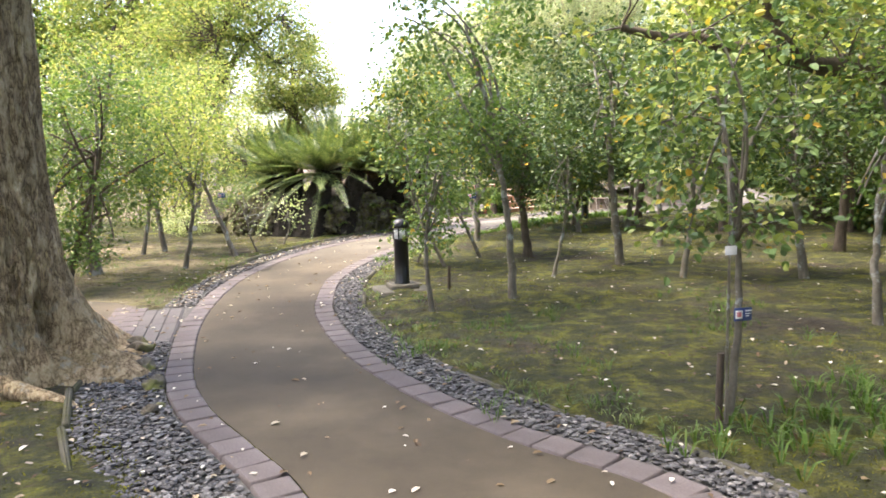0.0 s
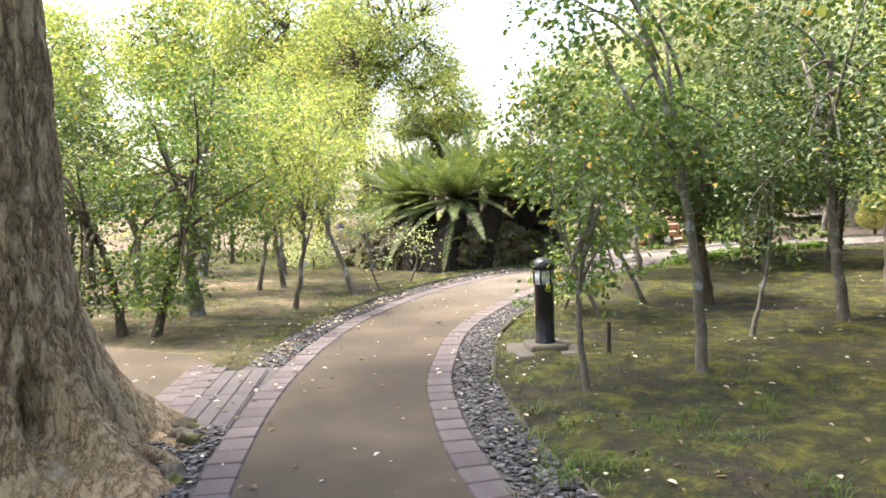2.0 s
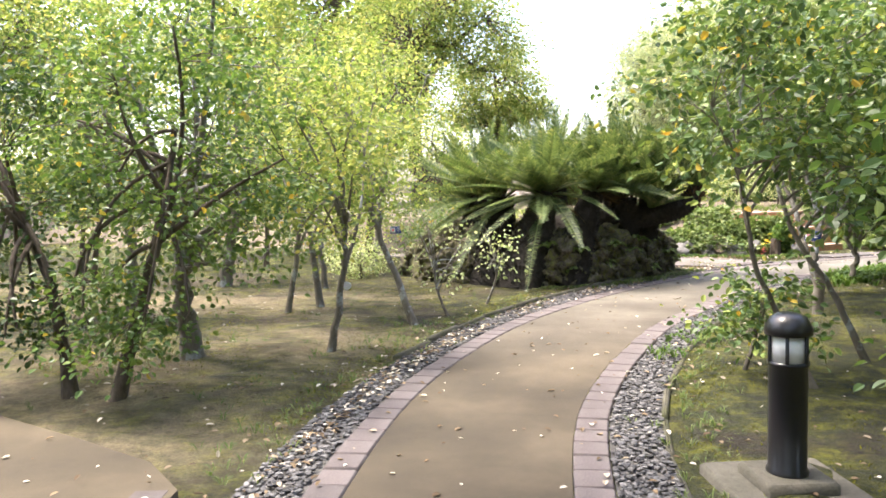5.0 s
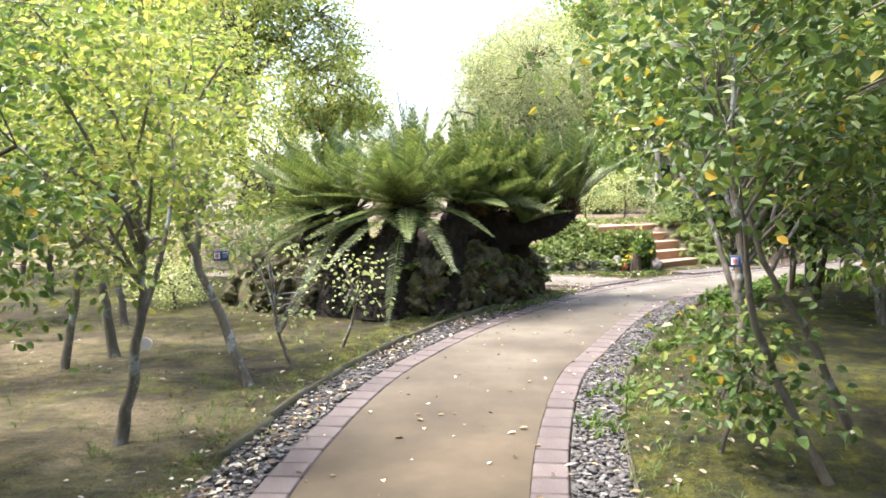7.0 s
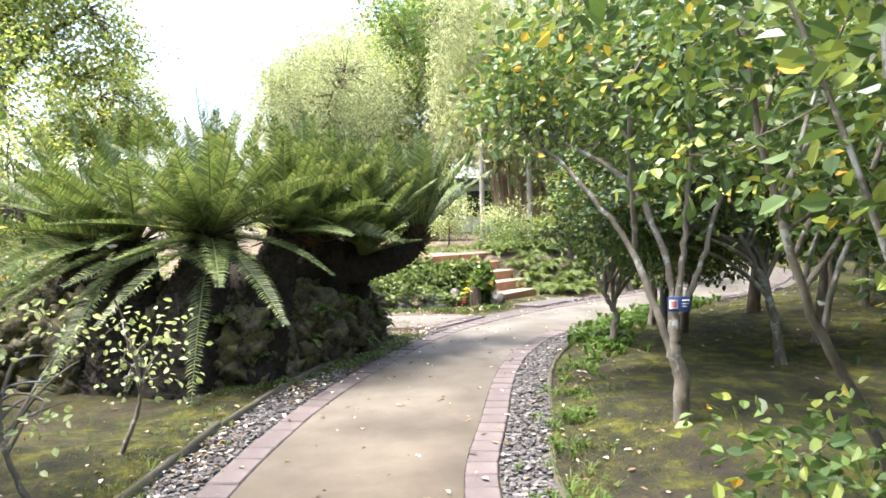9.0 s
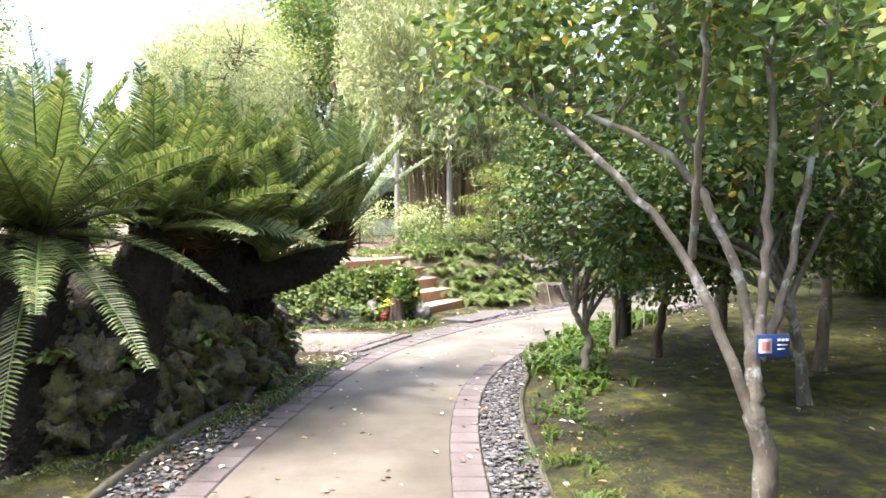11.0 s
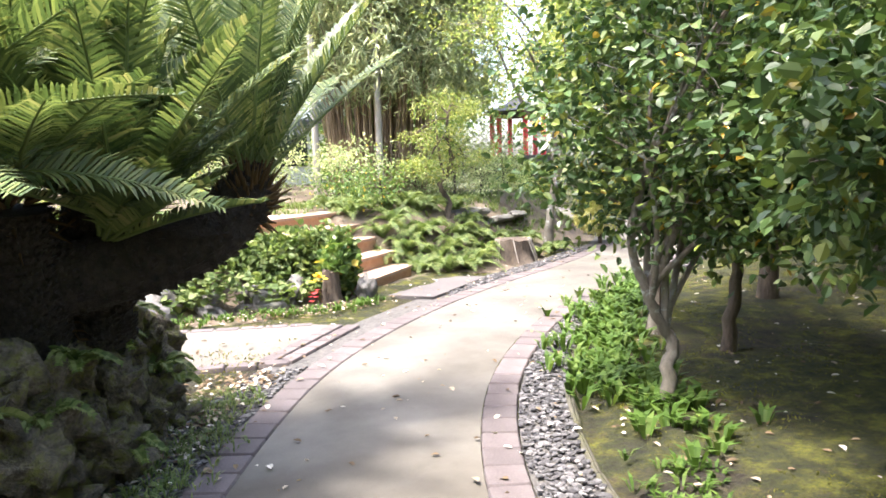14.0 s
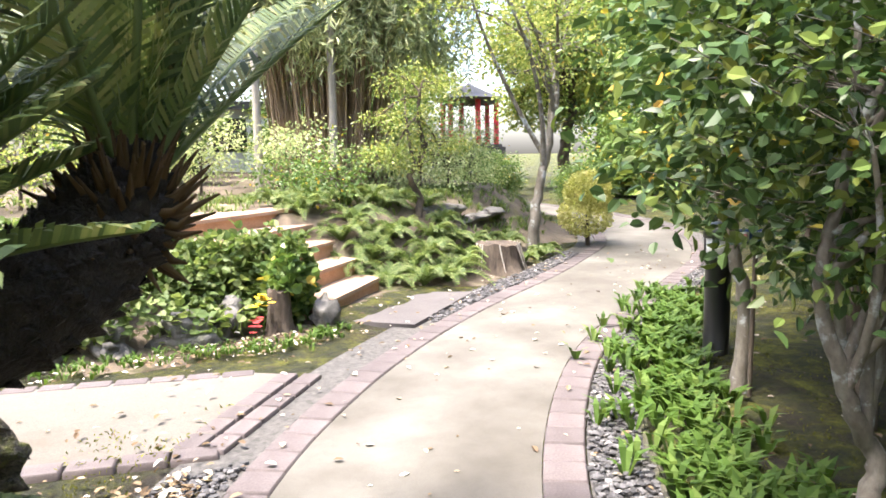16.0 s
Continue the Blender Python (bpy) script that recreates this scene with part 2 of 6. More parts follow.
PLAZA = surface("sunlit_paving", [(0.3, (0.546, 0.507, 0.442)), (0.7, (0.715, 0.676, 0.598))], 0.8, 0.9, 40, 0.2, 0.004)
LEAF_FRESH = leaf_material("fresh_leaf", [(0.0, (0.123, 0.189, 0.04)), (0.45, (0.231, 0.3, 0.0833)), (0.85, (0.396, 0.427, 0.133)), (1.0, (0.53, 0.474, 0.167))], 0.5, 0.5, 0.4)
LEAF_MID = leaf_material("green_leaf", [(0.0, (0.056, 0.112, 0.0269)), (0.6, (0.12, 0.2, 0.0499)), (0.96, (0.208, 0.28, 0.0672)), (1.0, (0.56, 0.384, 0.0576))], 0.42, 0.42, 0.5)
LEAF_GLOSSY = leaf_material("glossy_camellia_leaf", [(0.0, (0.027, 0.0596, 0.0194)), (0.6, (0.0608, 0.108, 0.0315)), (0.9, (0.122, 0.166, 0.0364)), (0.985, (0.15, 0.178, 0.0364)), (1.0, (0.51, 0.304, 0.0345))], 0.4, 0.25, 0.3)
LEAF_AUTUMN = leaf_material("yellowing_camellia_leaf", [(0.0, (0.0537, 0.0968, 0.0366)), (0.6, (0.125, 0.202, 0.061)), (0.95, (0.269, 0.323, 0.0812)), (0.968, (0.303, 0.323, 0.0812)), (0.986, (0.583, 0.448, 0.0644)), (1.0, (0.583, 0.336, 0.0581))], 0.4, 0.32, 0.3)
LEAF_SILVER = leaf_material("bamboo_leaf", [(0.0, (0.242, 0.289, 0.159)), (0.6, (0.409, 0.458, 0.266)), (1.0, (0.674, 0.674, 0.425))], 0.6, 0.4, 0.3)
LEAF_PALE = leaf_material("pale_shrub_leaf", [(0.0, (0.274, 0.347, 0.158)), (0.6, (0.438, 0.505, 0.263)), (1.0, (0.657, 0.661, 0.42))], 0.6, 0.45, 0.3)
LEAF_YELLOW = leaf_material("golden_hedge_leaf", [(0.0, (0.4, 0.42, 0.11)), (0.6, (0.6, 0.58, 0.22)), (1.0, (0.7, 0.66, 0.32))], 0.6, 0.4, 0.3)
FROND = leaf_material("cycad_leaflet", [(0.0, (0.044, 0.076, 0.0272)), (0.5, (0.1, 0.148, 0.048)), (0.85, (0.192, 0.232, 0.08)), (1.0, (0.304, 0.296, 0.136))], 0.45, 0.34, 0.4)
FROND_DRY = leaf_material("brown_cycad_leaflet", [(0.0, (0.05, 0.03, 0.0125)), (1.0, (0.1, 0.065, 0.03))], 0.7, 0.2, 0.2)
FERN = leaf_material("fern_leaflet", [(0.0, (0.075, 0.122, 0.034)), (0.6, (0.138, 0.192, 0.06)), (1.0, (0.235, 0.278, 0.11))], 0.55, 0.45, 0.3)
MOSS_TIP = leaf_material("moss_tip", [(0.0, (0.0562, 0.0625, 0.0125)), (0.6, (0.125, 0.13, 0.0225)), (1.0, (0.237, 0.231, 0.0375))], 0.8, 0.3, 0.2)
GRASS = leaf_material("grass_blade", [(0.0, (0.0452, 0.091, 0.0113)), (0.6, (0.0753, 0.143, 0.0225)), (1.0, (0.121, 0.18, 0.0376))], 0.5, 0.4, 0.4)
LITTER = leaf_material("fallen_leaf", [(0.0, (0.07, 0.045, 0.025)), (0.4, (0.16, 0.11, 0.06)), (0.6, (0.25, 0.19, 0.12)), (0.78, (0.45, 0.4, 0.32)), (1.0, (0.68, 0.64, 0.56))], 0.7, 0.1, 0.3)


# ---- mesh tools ----
class Geo:
    """Collects vertices and faces, and links them as one mesh object."""

    def __init__(self):
        self.v, self.f, self.m, self.n = [], [], [], 0

    def add(self, verts, faces, mat=0):
        verts = np.asarray(verts, dtype=np.float64).reshape(-1, 3)
        faces = np.asarray(faces, dtype=np.int64)
        self.v.append(verts)
        self.f.append(faces + self.n)
        self.m.append(mat)
        self.n += len(verts)

    def link(self, name, mats, parent=None, label="", smooth=True, origin=(0, 0, 0)):
        me = bpy.data.meshes.new(name)
        v = np.concatenate(self.v) - np.array(origin)
        me.vertices.add(len(v))
        me.vertices.foreach_set("co", v.ravel())
        total = np.concatenate([np.full(len(f), f.shape[1]) for f in self.f])
        me.loops.add(int(total.sum()))
        me.loops.foreach_set("vertex_index", np.concatenate([f.ravel() for f in self.f]))
        me.polygons.add(len(total))
        me.polygons.foreach_set("loop_start", np.concatenate([[0], np.cumsum(total)[:-1]]))
        me.polygons.foreach_set("loop_total", total)
        me.polygons.foreach_set("material_index", np.concatenate([np.full(len(f), m) for f, m in zip(self.f, self.m)]))
        me.polygons.foreach_set("use_smooth", np.full(len(total), smooth))
        me.update(calc_edges=True)
        for mt in mats if isinstance(mats, (list, tuple)) else [mats]:
            me.materials.append(mt)
        ob = new(name, me)
        ob.parent = parent
        if parent is None:
            ob.location = origin
        if label:
            tagged(ob, label)
        return ob


def thing(name, at, label, category, group="", kind=""):
    ob = new(name)
    ob.location = at
    ob.empty_display_size = 0.2
    return tagged(ob, label, category, group, kind)


def tube(g, pts, radii, sides=7, mat=0, cap=True):
    pts = np.asarray(pts, float)
    n = len(pts)
    tan = np.gradient(pts, axis=0)
    tan /= np.linalg.norm(tan, axis=1)[:, None] + 1e-9
    ref = np.array((0.0, 0.0, 1.0)) if abs(tan[0][2]) < 0.9 else np.array((1.0, 0.0, 0.0))
    a = np.cross(tan, ref)
    a /= np.linalg.norm(a, axis=1)[:, None] + 1e-9
    b = np.cross(tan, a)
    ang = np.arange(sides) * 2 * np.pi / sides
    r = np.broadcast_to(np.asarray(radii, float), (n,))
    ring = pts[:, None] + r[:, None, None] * (np.cos(ang)[None, :, None] * a[:, None] + np.sin(ang)[None, :, None] * b[:, None])
    i, j = np.meshgrid(np.arange(n - 1), np.arange(sides), indexing="ij")
    k = (j + 1) % sides
    q = np.stack([i * sides + j, i * sides + k, (i + 1) * sides + k, (i + 1) * sides + j], -1).reshape(-1, 4)
    v = ring.reshape(-1, 3)
    g.add(v, q, mat)
    if cap:
        for e, c in ((0, pts[0]), (n - 1, pts[-1])):
            vv = np.vstack([ring[e], c])
            g.add(vv, [(s, (s + 1) % sides, sides) for s in range(sides)], mat)


def curve(p0, p1, rng, n=8, sag=0.15, wob=0.05, start=None):
    """A bent line from p0 to p1, leaving p0 in the direction start."""
    p0, p1 = np.asarray(p0, float), np.asarray(p1, float)
    d = np.linalg.norm(p1 - p0)
    s = np.asarray(start, float) if start is not None else (p1 - p0) / (d + 1e-9)
    mid = p0 + s * d * 0.5 + rng.normal(0, wob * d, 3)
    t = np.linspace(0, 1, n)[:, None]
    return (1 - t) ** 2 * p0 + 2 * t * (1 - t) * mid + t ** 2 * p1


def unit(a):
    return a / (np.linalg.norm(a, axis=-1, keepdims=True) + 1e-9)


LEAF6 = np.array([(0, 0, 0), (0.28, 0.3, 0.1), (0.68, 0.3, 0.06), (1, 0, -0.12), (0.68, -0.3, 0.06), (0.28, -0.3, 0.1)])
LEAF6_F = np.array([(0, 3, 2, 1), (0, 5, 4, 3)])
LEAF4 = np.array([(0, 0, 0), (0.45, 0.3, 0.08), (1, 0, -0.08), (0.45, -0.3, 0.08)])
LEAF4_F = np.array([(0, 3, 2), (0, 2, 1)])


def leaves(g, at, size, rng, mat=0, width=1.0, up=0.6, droop=0.2, out=None, fine=True, spread=0.3, tilt=0.6):
    """Leaves at the points: each turned its own way, faces mostly up."""
    n = len(at)
    d = rng.normal(0, 1, (n, 3))
    d[:, 2] = d[:, 2] * tilt - droop
    if out is not None:
        d = d * 0.7 + out
    d = unit(d)
    nn = rng.normal(0, 1, (n, 3)) * (1 - up) + np.array((0, 0, 1.0)) * up
    side = unit(np.cross(nn, d))
    nn = np.cross(d, side)
    s = size * (1 + rng.uniform(-spread, spread, n))
    tpl, fc = (LEAF6, LEAF6_F) if fine else (LEAF4, LEAF4_F)
    k = len(tpl)
    v = at[:, None] + s[:, None, None] * (tpl[None, :, 0:1] * d[:, None] + tpl[None, :, 1:2] * width * side[:, None] + tpl[None, :, 2:3] * nn[:, None])
    f = (np.arange(n) * k)[:, None, None] + fc[None]
    g.add(v.reshape(-1, 3), f.reshape(-1, fc.shape[1]), mat)


def tree(name, label, base, trunk, r, crowns, leaf, mats, seed, limbs=5, category="tree", sides=8, group="", fine=True, flare=1.35, fork=0.45, shape=(0.6, 0.15), width=1.0):
    """A tree: a bent trunk through the points (from the base up), limbs into the crowns, twigs to each tuft, leaves round the tufts.
    crowns: (x, y, z, rx, ry, rz, tufts), leaf: (leaves a tuft, size, tuft radius); all places from the base."""
    rng = np.random.default_rng(seed)
    ob = thing(name, base, label, category, group)
    wood, green, twigs = Geo(), Geo(), Geo()
    pts = np.array([(0, 0, -0.06)] + list(trunk), float)
    tt = np.linspace(0, len(pts) - 1, 5 * len(pts))
    i0 = np.minimum(tt.astype(int), len(pts) - 2)
    fr = (tt - i0)[:, None]
    ext = np.vstack([2 * pts[0] - pts[1], pts, 2 * pts[-1] - pts[-2]])
    a, b, c, d = ext[i0], ext[i0 + 1], ext[i0 + 2], ext[i0 + 3]
    line = 0.5 * (2 * b + (c - a) * fr + (2 * a - 5 * b + 4 * c - d) * fr ** 2 + (3 * b - a - 3 * c + d) * fr ** 3)
    line[3:] += rng.normal(0, r * 0.17, line[3:].shape)
    u = np.linspace(0, 1, len(line))
    rad = r * (1 - 0.62 * u) * (1 + (flare - 1) * np.exp(-u * 14))
    tube(wood, line, rad, sides)
    samples, srad = [line[len(line) // 2:]], [rad[len(line) // 2:]]
    height = line[-1][2]
    for cx, cy, cz, rx, ry, rz, tufts in crowns:
        c0, ax = np.array((cx, cy, cz)), np.array((rx, ry, rz))
        mine, mrad = [line[int(len(line) * 0.7):]], [rad[int(len(line) * 0.7):]]
        for k in range(limbs):
            w = unit(rng.normal(0, 1, 3)) * rng.uniform(0.45, 0.85)
            end = c0 + w * ax
            j = int(len(line) * rng.uniform(fork, 0.97))
            st = unit(end - line[j] + np.array((0, 0, 0.5 * np.linalg.norm(end - line[j]))))
            cv = curve(line[j], end, rng, 9, 0, 0.08, st)
            rr = np.linspace(min(rad[j] * 0.75, r * 0.55), r * 0.1 + 0.004, 9)
            if r > 0.03:
                limb = Geo()
                tube(limb, cv, rr, max(5, sides - 2), cap=False)
                limb.link("limb", mats[0], ob)
            else:
                tube(twigs, cv, rr, 5, cap=False)
            mine.append(cv[3:])
            mrad.append(rr[3:])
        sp = np.concatenate(mine)
        w = unit(rng.normal(0, 1, (tufts, 3))) * rng.uniform(0.25, 1.0, (tufts, 1)) ** 0.5 * (1 + rng.normal(0, 0.14, (tufts, 1)))
        tc = c0 + w * ax
        for q in tc:
            j = np.argmin(np.sum((sp - q) ** 2, 1))
            tube(twigs, curve(sp[j], q, rng, 4, 0, 0.12), np.linspace(max(0.004, r * 0.09), 0.002, 4), 3, cap=False)
        n = int(leaf[0] * 1.35)
        off = rng.normal(0, leaf[2], (tufts, n, 3)) * np.array((1, 1, shape[0]))
        off[..., 2] -= shape[1] * leaf[2] * rng.uniform(0, 1, (tufts, n))
        at = (tc[:, None] + off).reshape(-1, 3)
        leaves(green, at, leaf[1] * 0.85, rng, 0, width, 0.55, 0.3, unit(off).reshape(-1, 3) * 0.9, fine)
    wood.link("trunk", mats[0], ob)
    tagged(twigs.link("branching", mats[0], ob), kind="stuff")
    tagged(green.link("crown", mats[1], ob, smooth=False), kind="stuff")
    return ob


def box(g, centre, size, turn=0.0, mat=0, bevel=0.0):
    """A block with chamfered upright and top edges."""
    sx, sy, sz = (v / 2 for v in size)
    b = min(bevel, sx * 0.6, sy * 0.6, sz)
    prof = [(0, -sz), (0, sz - b), (b, sz)] if b else [(0, -sz), (0, sz)]
    rings = []
    for inset, z in prof:
        x, y, k = sx - inset, sy - inset, b * 0.8
        loop = [(x - k, -y), (x, -y + k), (x, y - k), (x - k, y), (-x + k, y), (-x, y - k), (-x, -y + k), (-x + k, -y)] if b else [(x, -y), (x, y), (-x, y), (-x, -y)]
        rings.append([(p, q, z) for p, q in loop])
    k = len(rings[0])
    v = np.array(rings).reshape(-1, 3)
    co, si = math.cos(turn), math.sin(turn)
    v = np.stack([v[:, 0] * co - v[:, 1] * si, v[:, 0] * si + v[:, 1] * co, v[:, 2]], 1) + np.array(centre)
    q = [(i * k + j, i * k + (j + 1) % k, (i + 1) * k + (j + 1) % k, (i + 1) * k + j) for i in range(len(rings) - 1) for j in range(k)]
    g.add(v, q, mat)
    top = v[-k:]
    g.add(top, [tuple(range(k))], mat)
    g.add(v[:k], [tuple(range(k - 1, -1, -1))], mat)


def lathe(g, profile, sides=20, at=(0, 0, 0), mat=0):
    ang = np.arange(sides) * 2 * np.pi / sides
    pr = np.array(profile, float)
    v = np.stack([pr[:, 0:1] * np.cos(ang), pr[:, 0:1] * np.sin(ang), np.repeat(pr[:, 1:2], sides, 1)], -1).reshape(-1, 3) + np.array(at)
    n = len(pr)
    q = [(i * sides + j, i * sides + (j + 1) % sides, (i + 1) * sides + (j + 1) % sides, (i + 1) * sides + j) for i in range(n - 1) for j in range(sides)]
    g.add(v, q, mat)


def ico(sub):
    bm = bmesh.new()
    bmesh.ops.create_icosphere(bm, subdivisions=sub, radius=1.0)
    v = np.array([p.co[:] for p in bm.verts])
    f = np.array([[p.index for p in t.verts] for t in bm.faces])
    bm.free()
    return v, f


ICO1, ICO2, ICO3 = ico(1), ico(2), ico(3)


def lump(base, rng, amount=0.3, scale=1.2):
    """A broken stone from a ball."""
    v, f = base
    o = rng.uniform(-50, 50, 3)
    k = np.array([noise.noise(Vector(p * scale + o)) + 0.5 * noise.noise(Vector(p * scale * 2.7 + o)) for p in v])
    c = np.array([noise.cell(Vector(p * scale * 0.9 + o)) for p in v])
    h = np.array([noise.noise(Vector(p * scale * 6.0 + o)) for p in v]) if len(v) > 60 else 0.0
    return v * (1 + amount * k + amount * 0.6 * c + amount * 0.3 * h)[:, None], f


def spline(points, step):
    """Even points along a smooth line through the points given."""
    p = np.array(points, float)
    e = np.vstack([2 * p[0] - p[1], p, 2 * p[-1] - p[-2]])
    out = []
    for i in range(len(p) - 1):
        t = np.linspace(0, 1, 24, endpoint=False)[:, None]
        a, b, c, d = e[i:i + 4]
        out.append(0.5 * (2 * b + (c - a) * t + (2 * a - 5 * b + 4 * c - d) * t ** 2 + (3 * b - a - 3 * c + d) * t ** 3))
    out = np.vstack(out + [p[-1:]])
    for _ in range(12):
        out[1:-1] = (out[:-2] + 2 * out[1:-1] + out[2:]) / 4
    s = np.concatenate([[0], np.cumsum(np.linalg.norm(np.diff(out, axis=0), axis=1))])
    k = np.arange(0, s[-1], step)
    return np.stack([np.interp(k, s, out[:, 0]), np.interp(k, s, out[:, 1])], 1)


def offset(line, d):
    """The line moved by d to its right."""
    t = unit(np.gradient(line, axis=0))
    return line + d * np.stack([t[:, 1], -t[:, 0]], 1)


def strip(g, a, b, z0, z1=None, mat=0):
    """A flat band between two lines of as many points."""
    n = len(a)
    z1 = z0 if z1 is None else z1
    v = np.vstack([np.column_stack([a, np.full(n, z0)]), np.column_stack([b, np.full(n, z1)])])
    g.add(v, [(i, n + i, n + i + 1, i + 1) for i in range(n - 1)], mat)


def slab(g, poly, z, thick, mat=0):
    n = len(poly)
    top = [(x, y, z) for x, y in poly]
    v = top + [(x, y, z - thick) for x, y in poly]
    g.add(v, [tuple(range(n))], mat)
    g.add(v, [(i, n + i, n + (i + 1) % n, (i + 1) % n) for i in range(n)], mat)


def near(line, p):
    """Distance of points p from a line's points, and the index of the nearest."""
    d = np.sum((p[:, None] - line[None]) ** 2, -1)
    j = d.argmin(1)
    return np.sqrt(d[np.arange(len(p)), j]), j


# ---- ground, path and edging ----
LEFT = [(-0.5, -9), (-0.5, 0), (-0.38, 1.7), (-0.47, 2.7), (-0.72, 3.35), (-1.12, 3.94), (-1.49, 4.49), (-1.81, 5.13), (-2.12, 6.06), (-2.42, 7.2), (-2.64, 8.5),
        (-2.76, 9.8), (-2.72, 11.1), (-2.48, 12.73), (-2.07, 14.06), (-1.5, 15.4), (-0.62, 17.0), (0.31, 18.37), (1.27, 19.34), (2.36, 20.18), (3.6, 20.95), (5.2, 21.8), (6.5, 22.6),
        (7.7, 23.4), (8.8, 24.5), (9.9, 26), (11, 28.2), (12.5, 33), (15, 42)]
RIGHT = [(0.95, -9), (0.95, 0), (1.12, 1.8), (1.1, 2.8), (0.88, 3.27), (0.59, 3.56), (0.21, 3.98), (-0.35, 4.82), (-0.9, 5.98), (-1.34, 7.42), (-1.5, 8.5), (-1.58, 9.6), (-1.52, 10.6),
         (-1.33, 11.8), (-1.03, 13.1), (-0.57, 14.25), (-0.02, 15.6), (0.6, 16.8), (1.4, 17.87), (2.44, 18.86), (3.45, 19.58), (4.8, 20.28), (6.1, 20.95), (7.5, 21.7), (9, 22.9),
         (10.4, 24.5), (11.8, 27), (13.6, 33), (16.2, 42)]
PAVER = 0.22
left_line, right_line = spline(LEFT, PAVER), spline(RIGHT, PAVER)
fine_l, fine_r = spline(LEFT, 0.1), spline(RIGHT, 0.1)
BANK = spline([(-30, 27), (-12, 24.2), (-4, 22.0), (-0.5, 21.2), (0.7, 20.95), (1.9, 21.4), (3.0, 22.15), (4, 22.05), (5, 22.45), (6.2, 23.3), (8.5, 25.0), (10, 27), (11.2, 31), (14, 44)], 0.15)
BANK_N = -unit(np.stack([np.gradient(BANK, axis=0)[:, 1], -np.gradient(BANK, axis=0)[:, 0]], 1))


def smooth(a, b, x):
    t = np.clip((x - a) / (b - a), 0, 1)
    return t * t * (3 - 2 * t)


STEP_L, STEP_R = np.array((1.93, 21.27)), np.array((2.98, 22.17))
STEP_UL, STEP_UR = np.array((-1.05, 1.2)), np.array((-0.34, 1.42))


def lie(p):
    """Height of the ground at points p."""
    p = np.asarray(p, float).reshape(-1, 2)
    d, j = near(BANK, p)
    s = np.sum((p - BANK[j]) * BANK_N[j], 1)
    h = 0.82 * smooth(0.0, 1.7, s) + 0.1 * smooth(2, 8, s)
    v = (p - STEP_L) @ np.array((-0.65, 0.76))
    u = (p - STEP_L) @ np.array((0.76, 0.65))
    on_steps = smooth(-0.15, 0.1, u) * smooth(1.7, 1.35, u) * smooth(-0.3, 0.0, v) * smooth(2.0, 1.4, v)
    rise = 0.09 * np.exp(-((p[:, 0] - 1.3) ** 2 + (p[:, 1] - 13.8) ** 2) / 1.4)
    return h * (1 - 0.75 * on_steps) + rise


def ground_sheet():
    def axis(lo, hi, step):
        far = np.array([1.5, 4, 9, 18, 35, 70, 150, 350, 900])
        return np.concatenate([lo - far[::-1], np.arange(lo, hi, step), hi + far])
    xs, ys = axis(-9.0, 9.5, 0.13), axis(-1.5, 27.0, 0.13)
    X, Y = np.meshgrid(xs, ys, indexing="ij")
    p = np.stack([X.ravel(), Y.ravel()], 1)
    h = np.zeros(len(p))
    for i in range(0, len(p), 4000):
        q = p[i:i + 4000]
        dl, jl = near(fine_l, q)
        dr, jr = near(fine_r, q)
        on = np.minimum(dl, dr)
        mid, _ = near((fine_l[::3][:min(len(fine_l), len(fine_r)) // 3] + fine_r[::3][:min(len(fine_l), len(fine_r)) // 3]) / 2, q)
        free = smooth(0.55, 0.95, on) * (mid > 0.75)
        b = np.array([noise.noise(Vector((x * 0.9, y * 0.9, 0))) * 0.05 + noise.noise(Vector((x * 3.1, y * 3.1, 4))) * 0.034 for x, y in q])
        near_zone = (np.abs(q[:, 0]) < 11) & (q[:, 1] > -3) & (q[:, 1] < 29)
        branch = smooth(0.0, 0.4, np.maximum(np.abs(q[:, 1] - 20.0) - 1.2, q[:, 0] - 1.6)) * smooth(0.0, 0.5, np.maximum(np.abs(q[:, 1] - 7.5 + 0.42 * (q[:, 0] + 2.8)) - 0.9, q[:, 0] + 2.5))
        h[i:i + 4000] = lie(q) - 0.025 + free * branch * np.where(near_zone, b + 0.045, 0.02)
    nx, ny = len(xs), len(ys)
    i, j = np.meshgrid(np.arange(nx - 1), np.arange(ny - 1), indexing="ij")
    f = np.stack([i * ny + j, (i + 1) * ny + j, (i + 1) * ny + j + 1, i * ny + j + 1], -1).reshape(-1, 4)
    g = Geo()
    mid = p[f].mean(1)
    bed = np.zeros(len(f), bool)
    for i in range(0, len(f), 4000):
        d, j = near(BANK, mid[i:i + 4000])
        bed[i:i + 4000] = np.sum((mid[i:i + 4000] - BANK[j]) * BANK_N[j], 1) > -0.12 - 0.1 * np.sin(mid[i:i + 4000, 0] * 5)
    g.add(np.column_stack([p, h]), f[~bed])
    g.f.append(f[bed])
    g.v.append(np.zeros((0, 3)))
    g.m.append(1)
    tagged(g.link("ground", [MOSS, SOIL]), "mossy garden ground with bare brown soil patches", "ground", kind="structure")


ground_sheet()

